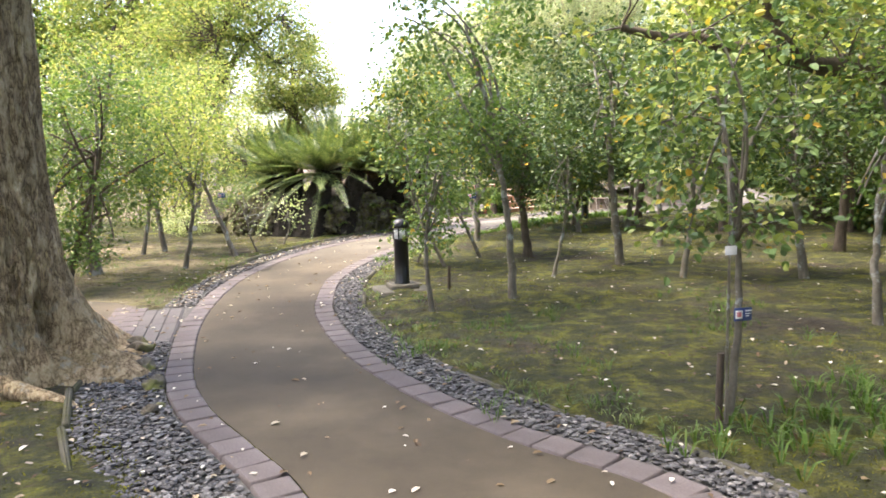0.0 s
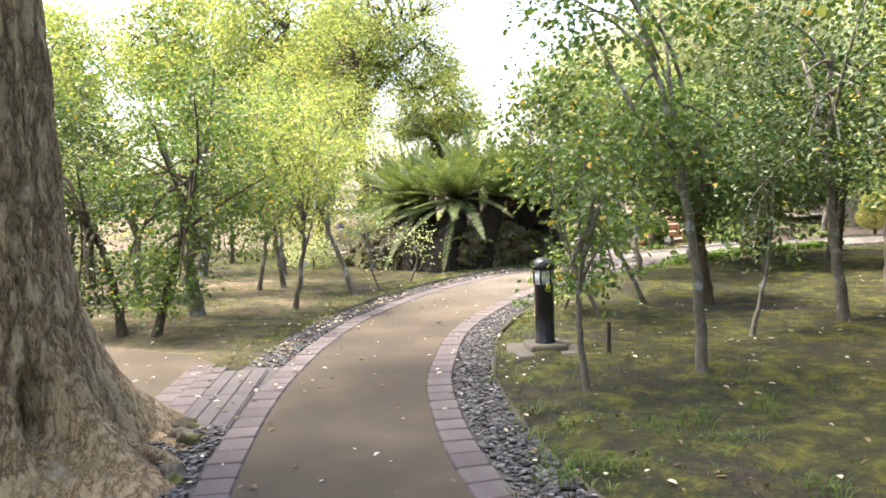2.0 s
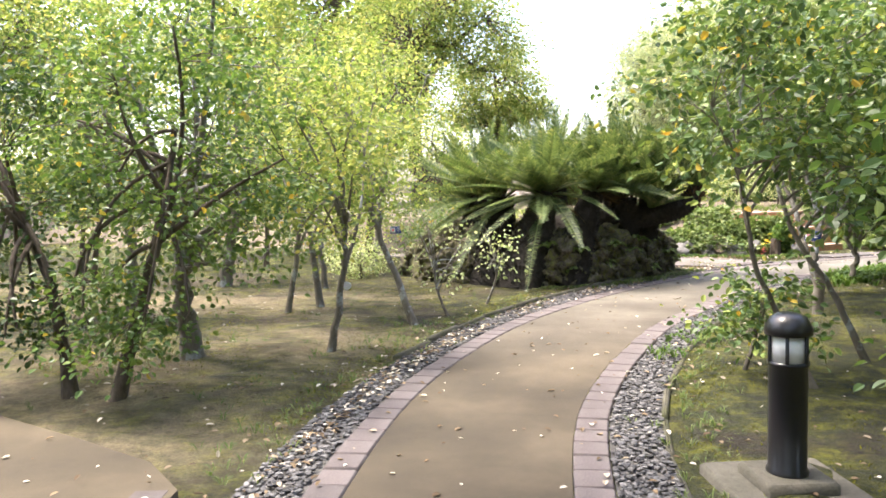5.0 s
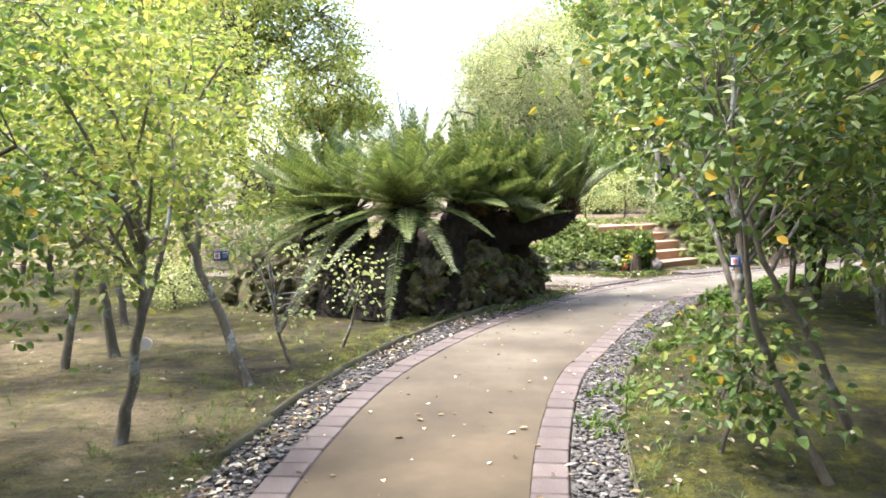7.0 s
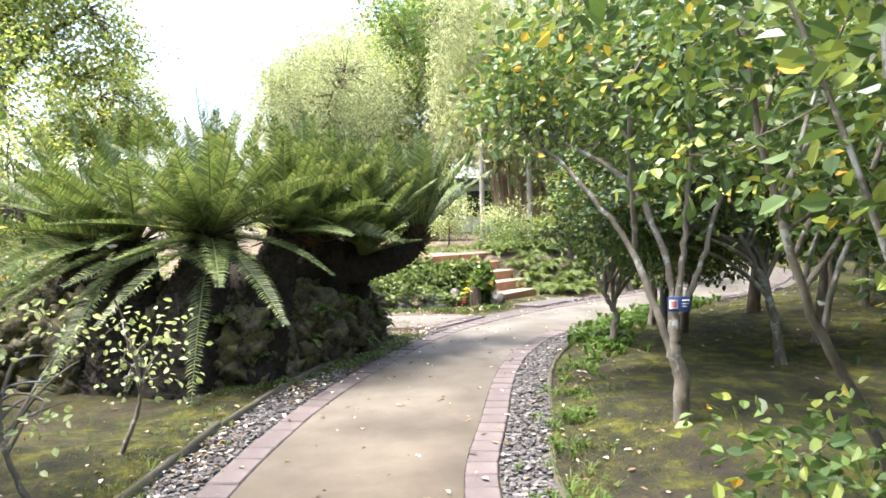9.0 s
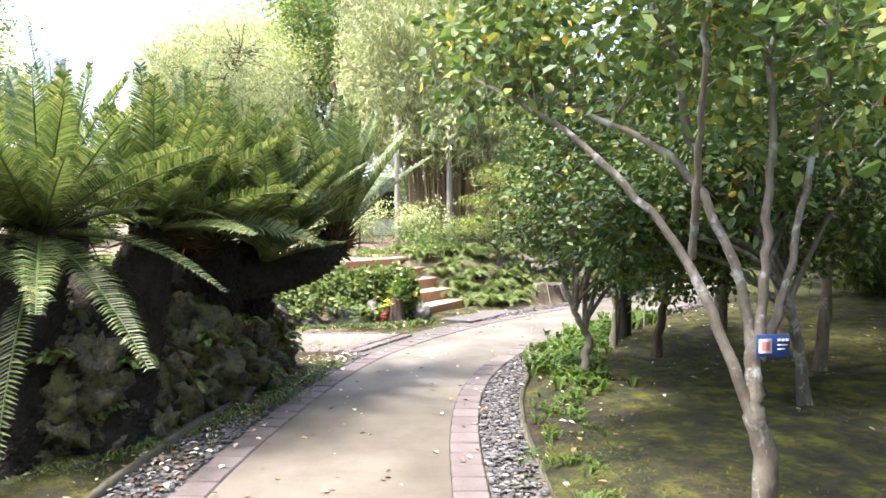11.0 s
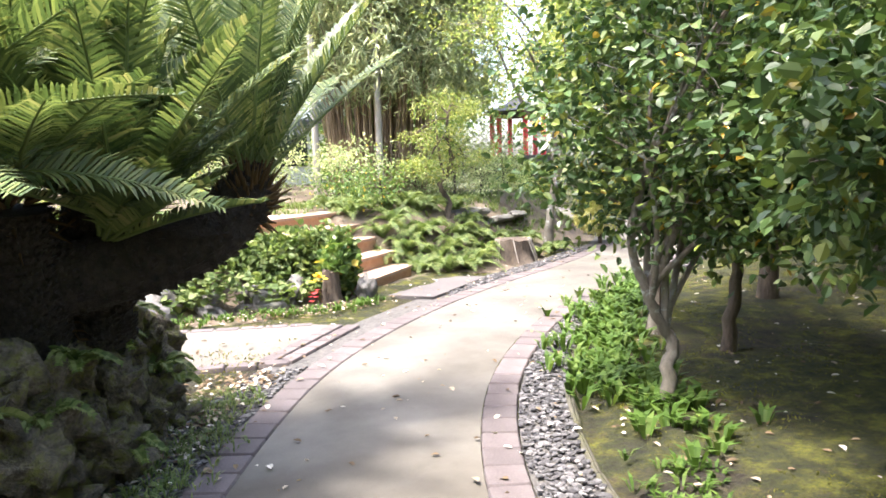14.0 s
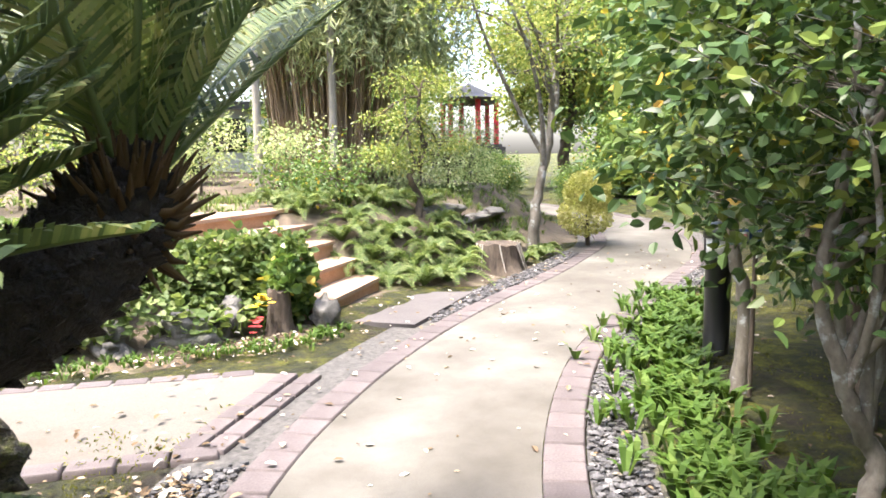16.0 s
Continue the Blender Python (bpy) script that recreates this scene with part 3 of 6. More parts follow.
# walking surface, one sheet between the two rows of pavers
g = Geo()
ta = np.linspace(0, 1, 420)
walk_l = np.stack([np.interp(ta, np.linspace(0, 1, len(fine_l)), fine_l[:, c]) for c in (0, 1)], 1)
walk_r = np.stack([np.interp(ta, np.linspace(0, 1, len(fine_r)), fine_r[:, c]) for c in (0, 1)], 1)
cols = [walk_l + (walk_r - walk_l) * w for w in np.linspace(0, 1, 7)]
for a, b, za, zb in zip(cols[:-1], cols[1:], (0, 0.008, 0.012, 0.014, 0.012, 0.008), (0.008, 0.012, 0.014, 0.012, 0.008, 0)):
    strip(g, a, b, za, zb)
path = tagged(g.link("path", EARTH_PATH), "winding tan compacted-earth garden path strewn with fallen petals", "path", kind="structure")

# gravel beds beside the pavers
g = Geo()
lo, ro = offset(fine_l, -0.212), offset(fine_r, 0.212)
wl = np.interp(lo[:, 1], [-9, 2.5, 4.2, 5.6, 6.6, 8, 12, 17, 20, 30], [0.75, 0.75, 0.66, 0.55, 0.4, 0.36, 0.34, 0.4, 0.3, 0.2])
wr = np.interp(ro[:, 1], [-9, 3, 5, 8, 14, 18, 20, 30], [0.35, 0.35, 0.36, 0.33, 0.33, 0.3, 0.22, 0.2])
tl, tr = unit(np.gradient(fine_l, axis=0)), unit(np.gradient(fine_r, axis=0))
gl_out = lo + wl[:, None] * np.stack([-tl[:, 1], tl[:, 0]], 1)
gr_out = ro + wr[:, None] * np.stack([tr[:, 1], -tr[:, 0]], 1)
strip(g, gl_out, lo, -0.012)
strip(g, ro, gr_out, -0.012)
tagged(g.link("gravel_bed", GRAVEL_BED), "dark bed of soil and fine grit under the gravel", "gravel", kind="structure")


def in_gap(p):
    """True where side paths meet the main one, so that no gravel or kerb lies there."""
    x, y = p[:, 0], p[:, 1]
    return ((x < -2.3) & (y > 6.45) & (y < 8.1)) | ((x > 0.0) & (x < 2.7) & (y > 18.8) & (y < 21))


def gravel():
    rng = np.random.default_rng(5)
    g = Geo()
    shapes = [lump(ICO1, rng, 0.35, 1.4) for _ in range(8)]
    for inner, outer, width in ((lo, gl_out, wl), (ro, gr_out, wr)):
        seg = np.linalg.norm(np.diff(inner, axis=0), axis=1)
        want = seg * width[:-1] * 1350
        use = (inner[:-1, 1] > 2.4) & (inner[:-1, 1] < 23) & (inner[:-1, 0] < 8)
        idx = np.repeat(np.arange(len(seg))[use], np.maximum(1, want[use]).astype(int))
        t, w = rng.uniform(0, 1, len(idx)), rng.uniform(0.03, 0.95, len(idx))
        a = inner[idx] + (inner[idx + 1] - inner[idx]) * t[:, None]
        b = outer[idx] + (outer[idx + 1] - outer[idx]) * t[:, None]
        p = a + (b - a) * w[:, None]
        p = p[~in_gap(p)]
        for x, y in p:
            v, f = shapes[rng.integers(8)]
            s = rng.uniform(0.009, 0.021)
            an = rng.uniform(0, 6.28)
            q = v * np.array((s * rng.uniform(0.9, 1.5), s, s * rng.uniform(0.4, 0.7)))
            co, si = math.cos(an), math.sin(an)
            q = np.stack([q[:, 0] * co - q[:, 1] * si, q[:, 0] * si + q[:, 1] * co, q[:, 2]], 1)
            g.add(q + np.array((x, y, rng.uniform(-0.008, 0.012))), f)
    tagged(g.link("gravel", STONES, smooth=False), "loose grey gravel stones along the path edging", "gravel", kind="stuff")


def stones_material():
    m, n, l, b = material("loose_grey_stone", 0.8)
    geo = n.new("ShaderNodeNewGeometry")
    c = ramp(n, l, geo.outputs["Random Per Island"], [(0.0, (0.022, 0.021, 0.021)), (0.5, (0.062, 0.06, 0.059)), (0.85, (0.105, 0.102, 0.1)), (1.0, (0.18, 0.172, 0.164))])
    h = noise_node(n, l, 90, 3)
    l.new(mix(n, l, 0.5, c, ramp(n, l, h, [(0.3, (0.35, 0.35, 0.35)), (0.7, (0.7, 0.7, 0.7))]), "OVERLAY"), b.inputs["Base Color"])
    bump(n, l, b, h, 0.5, 0.004)
    return m


STONES = stones_material()
gravel()


def kerb(name, line, label, top):
    """A low kerb of short lengths along a line."""
    ob = thing(name, (0, 0, 0), label, "kerb", kind="structure")
    rng = np.random.default_rng(3)
    n = 7
    for i in range(0, len(line) - n, n):
        a, b = line[i], line[i + n]
        if in_gap(np.array([a, b])).any():
            continue
        g = Geo()
        d = b - a
        box(g, (*(a + b) / 2, top - 0.05 + rng.uniform(-0.018, 0.01)), (np.linalg.norm(d) + 0.004, 0.045, 0.1), math.atan2(d[1], d[0]) + rng.normal(0, 0.02), 0, 0.014)
        g.link("kerb_stone", KERB, ob)


sel = (fine_l[:, 1] > 11.0) & (fine_l[:, 1] < 17.2)
kerb("path_kerb_west", gl_out[sel], "low weathered kerb between gravel and moss", 0.06)
kerb("tree_kerb", gl_out[(fine_l[:, 1] > 2.0) & (fine_l[:, 1] < 6.2)], "low mossy kerb between gravel and the tree's foot", 0.045)
sel = (fine_r[:, 1] > 2.0) & (fine_r[:, 1] < 19.5) & (fine_r[:, 0] < 4)
kerb("path_kerb_east", gr_out[sel], "low weathered kerb between gravel and moss", 0.01)

# ---- side paths ----
g = Geo()
slab(g, [(-2.97, 6.28), (-3.4, 7.84), (-3.45, 8.1), (-3.85, 8.42), (-4.6, 8.7), (-5.45, 8.98), (-6.8, 9.7), (-9.5, 11.6), (-10.2, 10.3), (-7.0, 7.9), (-5.2, 6.95), (-3.8, 6.45)], 0.012, 0.08)
tagged(g.link("side_path", EARTH_PATH), "tan earth side path branching off beside the big tree", "path", kind="structure")
g = Geo()
slab(g, [(0.2, 19.08), (1.1, 19.94), (0.9, 20.14), (-0.55, 20.73), (-3.2, 21.79), (-9, 23.7), (-9, 21.9), (-3.2, 20.26), (-0.55, 19.3)], 0.007, 0.09)
tagged(g.link("side_path_concrete", PALE_PATH), "pale concrete side path meeting the garden path", "path", kind="structure")
g = Geo()
slab(g, [(1.98, 21.2), (2.97, 22.08), (3.72, 21.5), (2.45, 20.62)], 0.02, 0.08)
tagged(g.link("landing_slab", SLAB), "grey stone landing slab at the foot of the steps", "slab", kind="structure")


def long_slabs():
    """Grey slabs across the mouth of the first side path."""
    ob = thing("threshold_slabs", (0, 0, 0), "weathered grey slabs across the side path's mouth", "paving", kind="structure")
    a, b = np.array((-2.43, 6.37)), np.array((-2.88, 7.98))
    d = unit(b - a)
    nrm = np.array((-d[1], d[0]))
    for k in range(3):
        for h in range(2):
            c = a + d * (0.42 + 0.82 * h) + nrm * (0.075 + 0.128 * k)
            g = Geo()
            box(g, (*c, -0.018), (0.816, 0.122, 0.06), math.atan2(d[1], d[0]), 0, 0.008)
            g.link("slab", SLAB, ob)
    g = Geo()
    box(g, (*(a + d * 0.83 + nrm * 0.4), -0.028), (1.66, 0.8, 0.06), math.atan2(d[1], d[0]), 0, 0.008)
    g.link("bedding", SLAB, ob)


long_slabs()


def brick_row(ob, a, b, count, width, z=0.0, mesh=None):
    a, b = np.array(a, float), np.array(b, float)
    d = (b - a) / count
    for i in range(count):
        c = a + d * (i + 0.5)
        o = new("brick", mesh)
        o.parent = ob
        o.matrix_basis = pose(c[0], c[1], z, 0, 0, math.degrees(math.atan2(d[1], d[0]))) @ Matrix.Diagonal((np.linalg.norm(d) / PAVER * 0.97, width / PAVER, 1, 1))


# ---- steps ----
def steps():
    ob = thing("garden_steps", (2.45, 21.7, 0), "terracotta-coloured stone garden steps with pale worn treads", "steps", kind="structure")
    rise, n = 0.166, 5
    for k in range(n):
        f = k / 4
        a, b = STEP_L + STEP_UL * f, STEP_R + STEP_UR * f
        f2 = (k + 1.15) / 4 if k < n - 1 else 2.4
        c, d = STEP_R + STEP_UR * f2, STEP_L + STEP_UL * f2
        z = rise * (k + 1)
        o = np.array((2.45, 21.7))
        body, tread = Geo(), Geo()
        slab(body, [a - o, b - o, c - o, d - o], z - 0.036, rise + 0.02)
        nose = unit(np.array((b - a)[::-1] * np.array((1, -1)))) * 0.025
        slab(tread, [a - o + nose, b - o + nose, c - o, d - o], z, 0.036)
        body.link("riser", STEP_FACE, ob, smooth=False)
        tread.link("tread", STEP_STONE, ob, "pale sandy tread", smooth=False)


steps()


# ---- bollard lamps ----
def bollard_lamp(at, turn=0.0, slab_on=True):
    ob = thing("bollard_lamp", at, "black bollard garden lamp with white frosted panes on concrete base", "lamp", "bollard lamps")
    if slab_on:
        g = Geo()
        box(g, (0, 0, 0.02), (0.62, 0.62, 0.12), turn, 0, 0.015)
        box(g, (0, 0, 0.105), (0.34, 0.34, 0.06), turn, 0, 0.015)
        g.link("base", CONCRETE, ob, "mossy concrete base")
    g = Geo()
    low = 0.12 if slab_on else -0.1
    lathe(g, [(0.0, low), (0.096, low), (0.096, low + 0.03), (0.087, low + 0.04), (0.087, 0.655), (0.094, 0.66), (0.094, 0.675), (0.0, 0.675)], 24)
    g.link("post", BLACK_METAL, ob)
    g = Geo()
    lathe(g, [(0.0, 0.676), (0.082, 0.676), (0.082, 0.802), (0.0, 0.802)], 24)
    g.link("lamp_glass", FROST, ob, "white frosted glass")
    for k in range(6):
        an = k * math.pi / 3 + turn
        g = Geo()
        box(g, (0.091 * math.cos(an), 0.091 * math.sin(an), 0.74), (0.012, 0.016, 0.128), an, 0, 0.003)
        g.link("bar", BLACK_METAL, ob)
    g = Geo()
    lathe(g, [(0.0, 0.803), (0.105, 0.803), (0.107, 0.83), (0.1, 0.853), (0.08, 0.884), (0.055, 0.9), (0.03, 0.908), (0.0, 0.91)], 24)
    g.link("cap", BLACK_METAL, ob, "domed black cap")
    return ob


bollard_lamp((-0.5, 8.7, -0.035), 0.3)
bollard_lamp((3.62, 18.55, 0.04), 0.2, False)


# ---- the big tree ----
def big_trunk():
    base = (-3.5, 5.45, 0)
    ob = thing("camphor_tree", base, "massive old tree with furrowed brown bark, buttress roots and a hollow", "tree")
    rng = np.random.default_rng(8)
    g = Geo()
    sides, rows = 260, 110
    zs = np.concatenate([np.linspace(-0.1, 1.6, 60), np.linspace(1.65, 7.5, rows - 60)])
    ang = np.arange(sides) * 2 * np.pi / sides
    V = []
    for z in zs:
        fl = math.exp(-max(z, 0) / 0.42)
        for a in ang:
            lobes = 0.55 + 0.45 * math.cos(5 * a + 0.6 + 0.4 * math.sin(2 * a))
            r = 0.505 - 0.002 * z + 0.09 * math.exp(-max(z, 0) / 0.9) + fl * (0.21 + 0.52 * lobes ** 1.5)
            if z > 5.2:
                r *= 1 - 0.05 * (z - 5.2)
            u = Vector((math.cos(a) * 7 + z * 0.5, math.sin(a) * 7, z * 2.6))
            fur = min(abs(noise.noise(u)), abs(noise.noise(u * 1.9 + Vector((7, 3, 1)))) * 1.2)
            r += 0.15 * (min(fur, 0.24) - 0.16) + 0.02 * noise.noise(Vector((math.cos(a) * 4, math.sin(a) * 4, z * 3.1))) + 0.03 * noise.noise(Vector((math.cos(a) * 1.5, math.sin(a) * 1.5, z * 0.8)))
            hole = math.exp(-(((a - 5.98 + 0.0) / 0.11) ** 2)) * math.exp(-(((z - 0.36) / 0.26) ** 2))
            r -= 0.3 * hole
            V.append((r * math.cos(a), r * math.sin(a), z))
    i, j = np.meshgrid(np.arange(rows - 1), np.arange(sides), indexing="ij")
    k = (j + 1) % sides
    g.add(V, np.stack([i * sides + j, i * sides + k, (i + 1) * sides + k, (i + 1) * sides + j], -1).reshape(-1, 4))
    g.link("trunk", BARK_BIG, ob)
    for a, ln, r0 in ((0.95, 0.75, 0.15), (0.6, 0.6, 0.12), (0.1, 0.7, 0.1), (-0.35, 0.75, 0.12), (-0.9, 0.9, 0.11), (-1.5, 0.9, 0.12), (1.5, 0.8, 0.1), (2.6, 0.9, 0.12), (3.6, 0.9, 0.1)):
        t = np.linspace(0, 1, 10)
        x = (0.55 + ln * t) * np.cos(a + 0.25 * np.sin(3 * t + a))
        y = (0.55 + ln * t) * np.sin(a + 0.25 * np.sin(3 * t + a))
        z = 0.16 * (1 - t) ** 2 - 0.05 * t + 0.02
        g = Geo()
        tube(g, np.stack([x, y, z], 1), r0 * (1 - 0.75 * t), 9)
        g.link("root", BARK_BIG, ob)
    crown = Geo()
    for k in range(9):
        an = k * 0.72
        p0 = np.array((0, 0, 4.4 + 0.33 * k))
        p1 = np.array((math.cos(an) * rng.uniform(2.6, 4.6), math.sin(an) * rng.uniform(2.8, 5.4), rng.uniform(5.6, 9.5)))
        cv = curve(p0, p1, rng, 12, 0, 0.06, unit(np.array((math.cos(an), math.sin(an), 0.9))))
        limbs = Geo()
        tube(limbs, cv, np.linspace(0.2, 0.03, 12), 8)
        limbs.link("limb", BARK_BIG, ob)
        tc = cv[5:][rng.integers(0, 7, 58)] + rng.normal(0, 0.85, (58, 3))
        at = (tc[:, None] + rng.normal(0, 0.25, (58, 46, 3))).reshape(-1, 3)
        leaves(crown, at, 0.125, rng, 0, 0.9, 0.55, 0.2, None, False)
    tagged(crown.link("crown", LEAF_MID, ob, smooth=False), kind="stuff")


big_trunk()


# ---- cycads on the lava-rock mound ----
def frond(stalk, g, base, direction, length, rng, arch=0.6, mat=0, pairs=46, wide=0.16):
    """A feather leaf: an arching midrib with narrow leaflets on both sides."""
    d = np.asarray(direction, float)
    d /= np.linalg.norm(d)
    t = np.linspace(0, 1, 12)
    p = base + np.outer(t, d) * length
    p[:, 2] -= arch * length * t ** 2.2
    tube(stalk, p, np.linspace(0.013, 0.003, 12), 4, mat, False)
    s = np.linspace(0.1, 1.0, pairs)
    at = np.stack([np.interp(s, t, p[:, c]) for c in range(3)], 1)
    tan = unit(np.gradient(at, axis=0))
    side = np.cross(tan, (0, 0, 1.0))
    side = unit(side + 1e-6)
    up = np.cross(side, tan)
    roll = rng.normal(0, 0.25)
    side, up = side * math.cos(roll) + up * math.sin(roll), up * math.cos(roll) - side * math.sin(roll)
    ln = wide * np.maximum(np.sin(np.clip(s * 1.06, 0.0, 1.0) ** 0.75 * np.pi * 0.94 + 0.1), 0.02) ** 0.6 + 0.02
    V, F = [], []
    for sg in (1, -1):
        j = rng.normal(0, 0.06, (pairs, 3))
        out = unit(sg * side * 0.86 + tan * 0.55 + up * 0.28 + j)
        w = tan * 0.0075
        tip = at + out * ln[:, None] - up * (0.12 * ln)[:, None]
        midp = at + out * ln[:, None] * 0.55 + up * 0.008
        base_i = sum(len(x) for x in V)
        V.append(np.stack([at - w * 0.8, at + w * 0.8, midp + w, midp - w, tip], 1).reshape(-1, 3))
        b = base_i + np.arange(pairs) * 5
        F.append((b[:, None] + np.array((0, 1, 2, 3))[None], b[:, None] + np.array((3, 2, 4))[None]))
    v = np.concatenate(V)
    g.add(v, np.concatenate([f[0] for f in F]), mat)
    tri = np.concatenate([f[1] for f in F])
    g.f.append(tri + g.n - len(v))
    g.v.append(np.zeros((0, 3)))
    g.m.append(mat)


def leafy(name, stalk, green, mat, ob, label=""):
    """A stalk as a part, its many leaflets joined under it."""
    o = stalk.link(name, mat, ob, label)
    tagged(green.link("leaflet", mat, o, smooth=False), kind="stuff")


def cycad_crown(ob, at, axis, count, length, rng, spread=(0.15, 1.35), dry=4):
    """Fronds round one growing tip; each frond is a part."""
    axis = np.asarray(axis, float)
    axis /= np.linalg.norm(axis)
    a = np.cross(axis, (0.3, 0.9, 0.1))
    a /= np.linalg.norm(a)
    b = np.cross(axis, a)
    for k in range(count):
        th = k * 2.399 + rng.normal(0, 0.15)
        ph = spread[0] + (spread[1] - spread[0]) * (k + 0.5) / count + rng.normal(0, 0.06)
        d = axis * math.cos(ph) + (a * math.cos(th) + b * math.sin(th)) * math.sin(ph)
        ln = length * rng.uniform(0.82, 1.08) * (0.85 + 0.15 * math.sin(ph))
        s, g = Geo(), Geo()
        frond(s, g, np.asarray(at) + d * 0.05, d, ln, rng, 0.03 + rng.uniform(0.1, 0.36) * math.sin(ph) ** 2, 0, 60, 0.17)
        leafy("frond", s, g, FROND, ob)
    for k in range(dry):
        th = rng.uniform(0, 6.28)
        d = -axis * 0.25 + (a * math.cos(th) + b * math.sin(th))
        s, g = Geo(), Geo()
        frond(s, g, np.asarray(at), d, length * 0.7, rng, 0.75, 0, 30)
        leafy("dry_frond", s, g, FROND_DRY, ob, "dry brown hanging frond")


def cycad_trunk(ob, pts, radii, rng):
    pts = spline3(pts, 40)
    r = np.interp(np.linspace(0, 1, 40), np.linspace(0, 1, len(radii)), radii)
    g = Geo()
    tube(g, pts, r * 0.92, 14)
    stem = g.link("stem", CYCAD_TRUNK, ob)
    g = Geo()
    # leaf scars, rough stubs all over
    tan = unit(np.gradient(pts, axis=0))
    n = 1000
    i = rng.integers(0, 39, n)
    d = rng.normal(0, 1, (n, 3))
    d -= np.sum(d * tan[i], 1)[:, None] * tan[i]
    d = unit(d)
    for q, dd, rr, tt in zip(pts[i], d, r[i], tan[i]):
        c = q + dd * rr * 0.93
        s = np.cross(dd, tt) * 0.02
        e = dd * 0.022 + tt * 0.02
        g.add([c - s - tt * 0.014, c + s - tt * 0.014, c + s + tt * 0.014, c - s + tt * 0.014, c + e], [(0, 1, 4), (1, 2, 4), (2, 3, 4), (3, 0, 4)])
    tagged(g.link("leaf_scar", CYCAD_TRUNK, stem, smooth=False), kind="stuff")


def spline3(points, n):
    p = np.array(points, float)
    t = np.linspace(0, 1, len(p))
    u = np.linspace(0, 1, n)
    out = np.stack([np.interp(u, t, p[:, c]) for c in range(3)], 1)
    for _ in range(10):
        out[1:-1] = (out[:-2] + 2 * out[1:-1] + out[2:]) / 4
    return out


def mound():
    rng = np.random.default_rng(21)
    ob = thing("lava_rock_mound", (-2.2, 17.3, 0), "dark mossy lava-rock mound under the cycads", "rockery")
    o = np.array((-2.2, 17.3, 0))
    foot = spline([(-5.3, 17.2), (-4.2, 16.3), (-3.3, 16.15), (-2.55, 15.85), (-2.0, 16.2), (-1.35, 16.9), (-0.78, 17.75), (-0.58, 18.4), (-1.1, 19.0), (-2.4, 19.2), (-4.0, 18.9), (-5.2, 18.3), (-5.3, 17.2)], 0.25)
    cen = np.array((-2.6, 17.6))
    n = len(foot)
    V, rows = [], 7
    for k in range(rows):
        f = k / (rows - 1)
        sc = 0.97 - 0.3 * f ** 2
        for p in foot:
            q = cen + (p - cen) * sc
            V.append((q[0] - o[0], q[1] - o[1], 0.78 * math.sin(f * math.pi / 2) - 0.05 + 0.06 * noise.noise(Vector((q[0] * 2, q[1] * 2, f * 3)))))
    g = Geo()
    g.add(V, [(i * n + j, i * n + (j + 1) % n, (i + 1) * n + (j + 1) % n, (i + 1) * n + j) for i in range(rows - 1) for j in range(n)])
    g.add(V[-n:], [tuple(range(n))])
    g.link("core", LAVA, ob)
    meshes = []
    for k in range(7):
        v, f = lump(ICO3, rng, 0.62, 2.3)
        q = Geo()
        q.add(v, f)
        x = q.link("rock", LAVA, ob)
        meshes.append(x.data)
        bpy.data.objects.remove(x)
    for k in range(rows):
        f = k / (rows - 1)
        for p in foot[:-1]:
            if p[1] > 18.9 and rng.uniform() < 0.6:
                continue
            if rng.uniform() < 0.08:
                continue
            q = cen + (p - cen) * (0.96 - 0.3 * f ** 2 + rng.normal(0, 0.015))
            s = rng.uniform(0.06, 0.155)
            r = new("rock", meshes[rng.integers(7)])
            r.parent = ob
            r.matrix_basis = pose(q[0] - o[0], q[1] - o[1], 0.74 * math.sin(f * math.pi / 2) + rng.normal(0, 0.02), *rng.uniform(0, 360, 3)) @ Matrix.Diagonal((s * 1.15, s, s * 0.95, 1))
    return ob


mound()


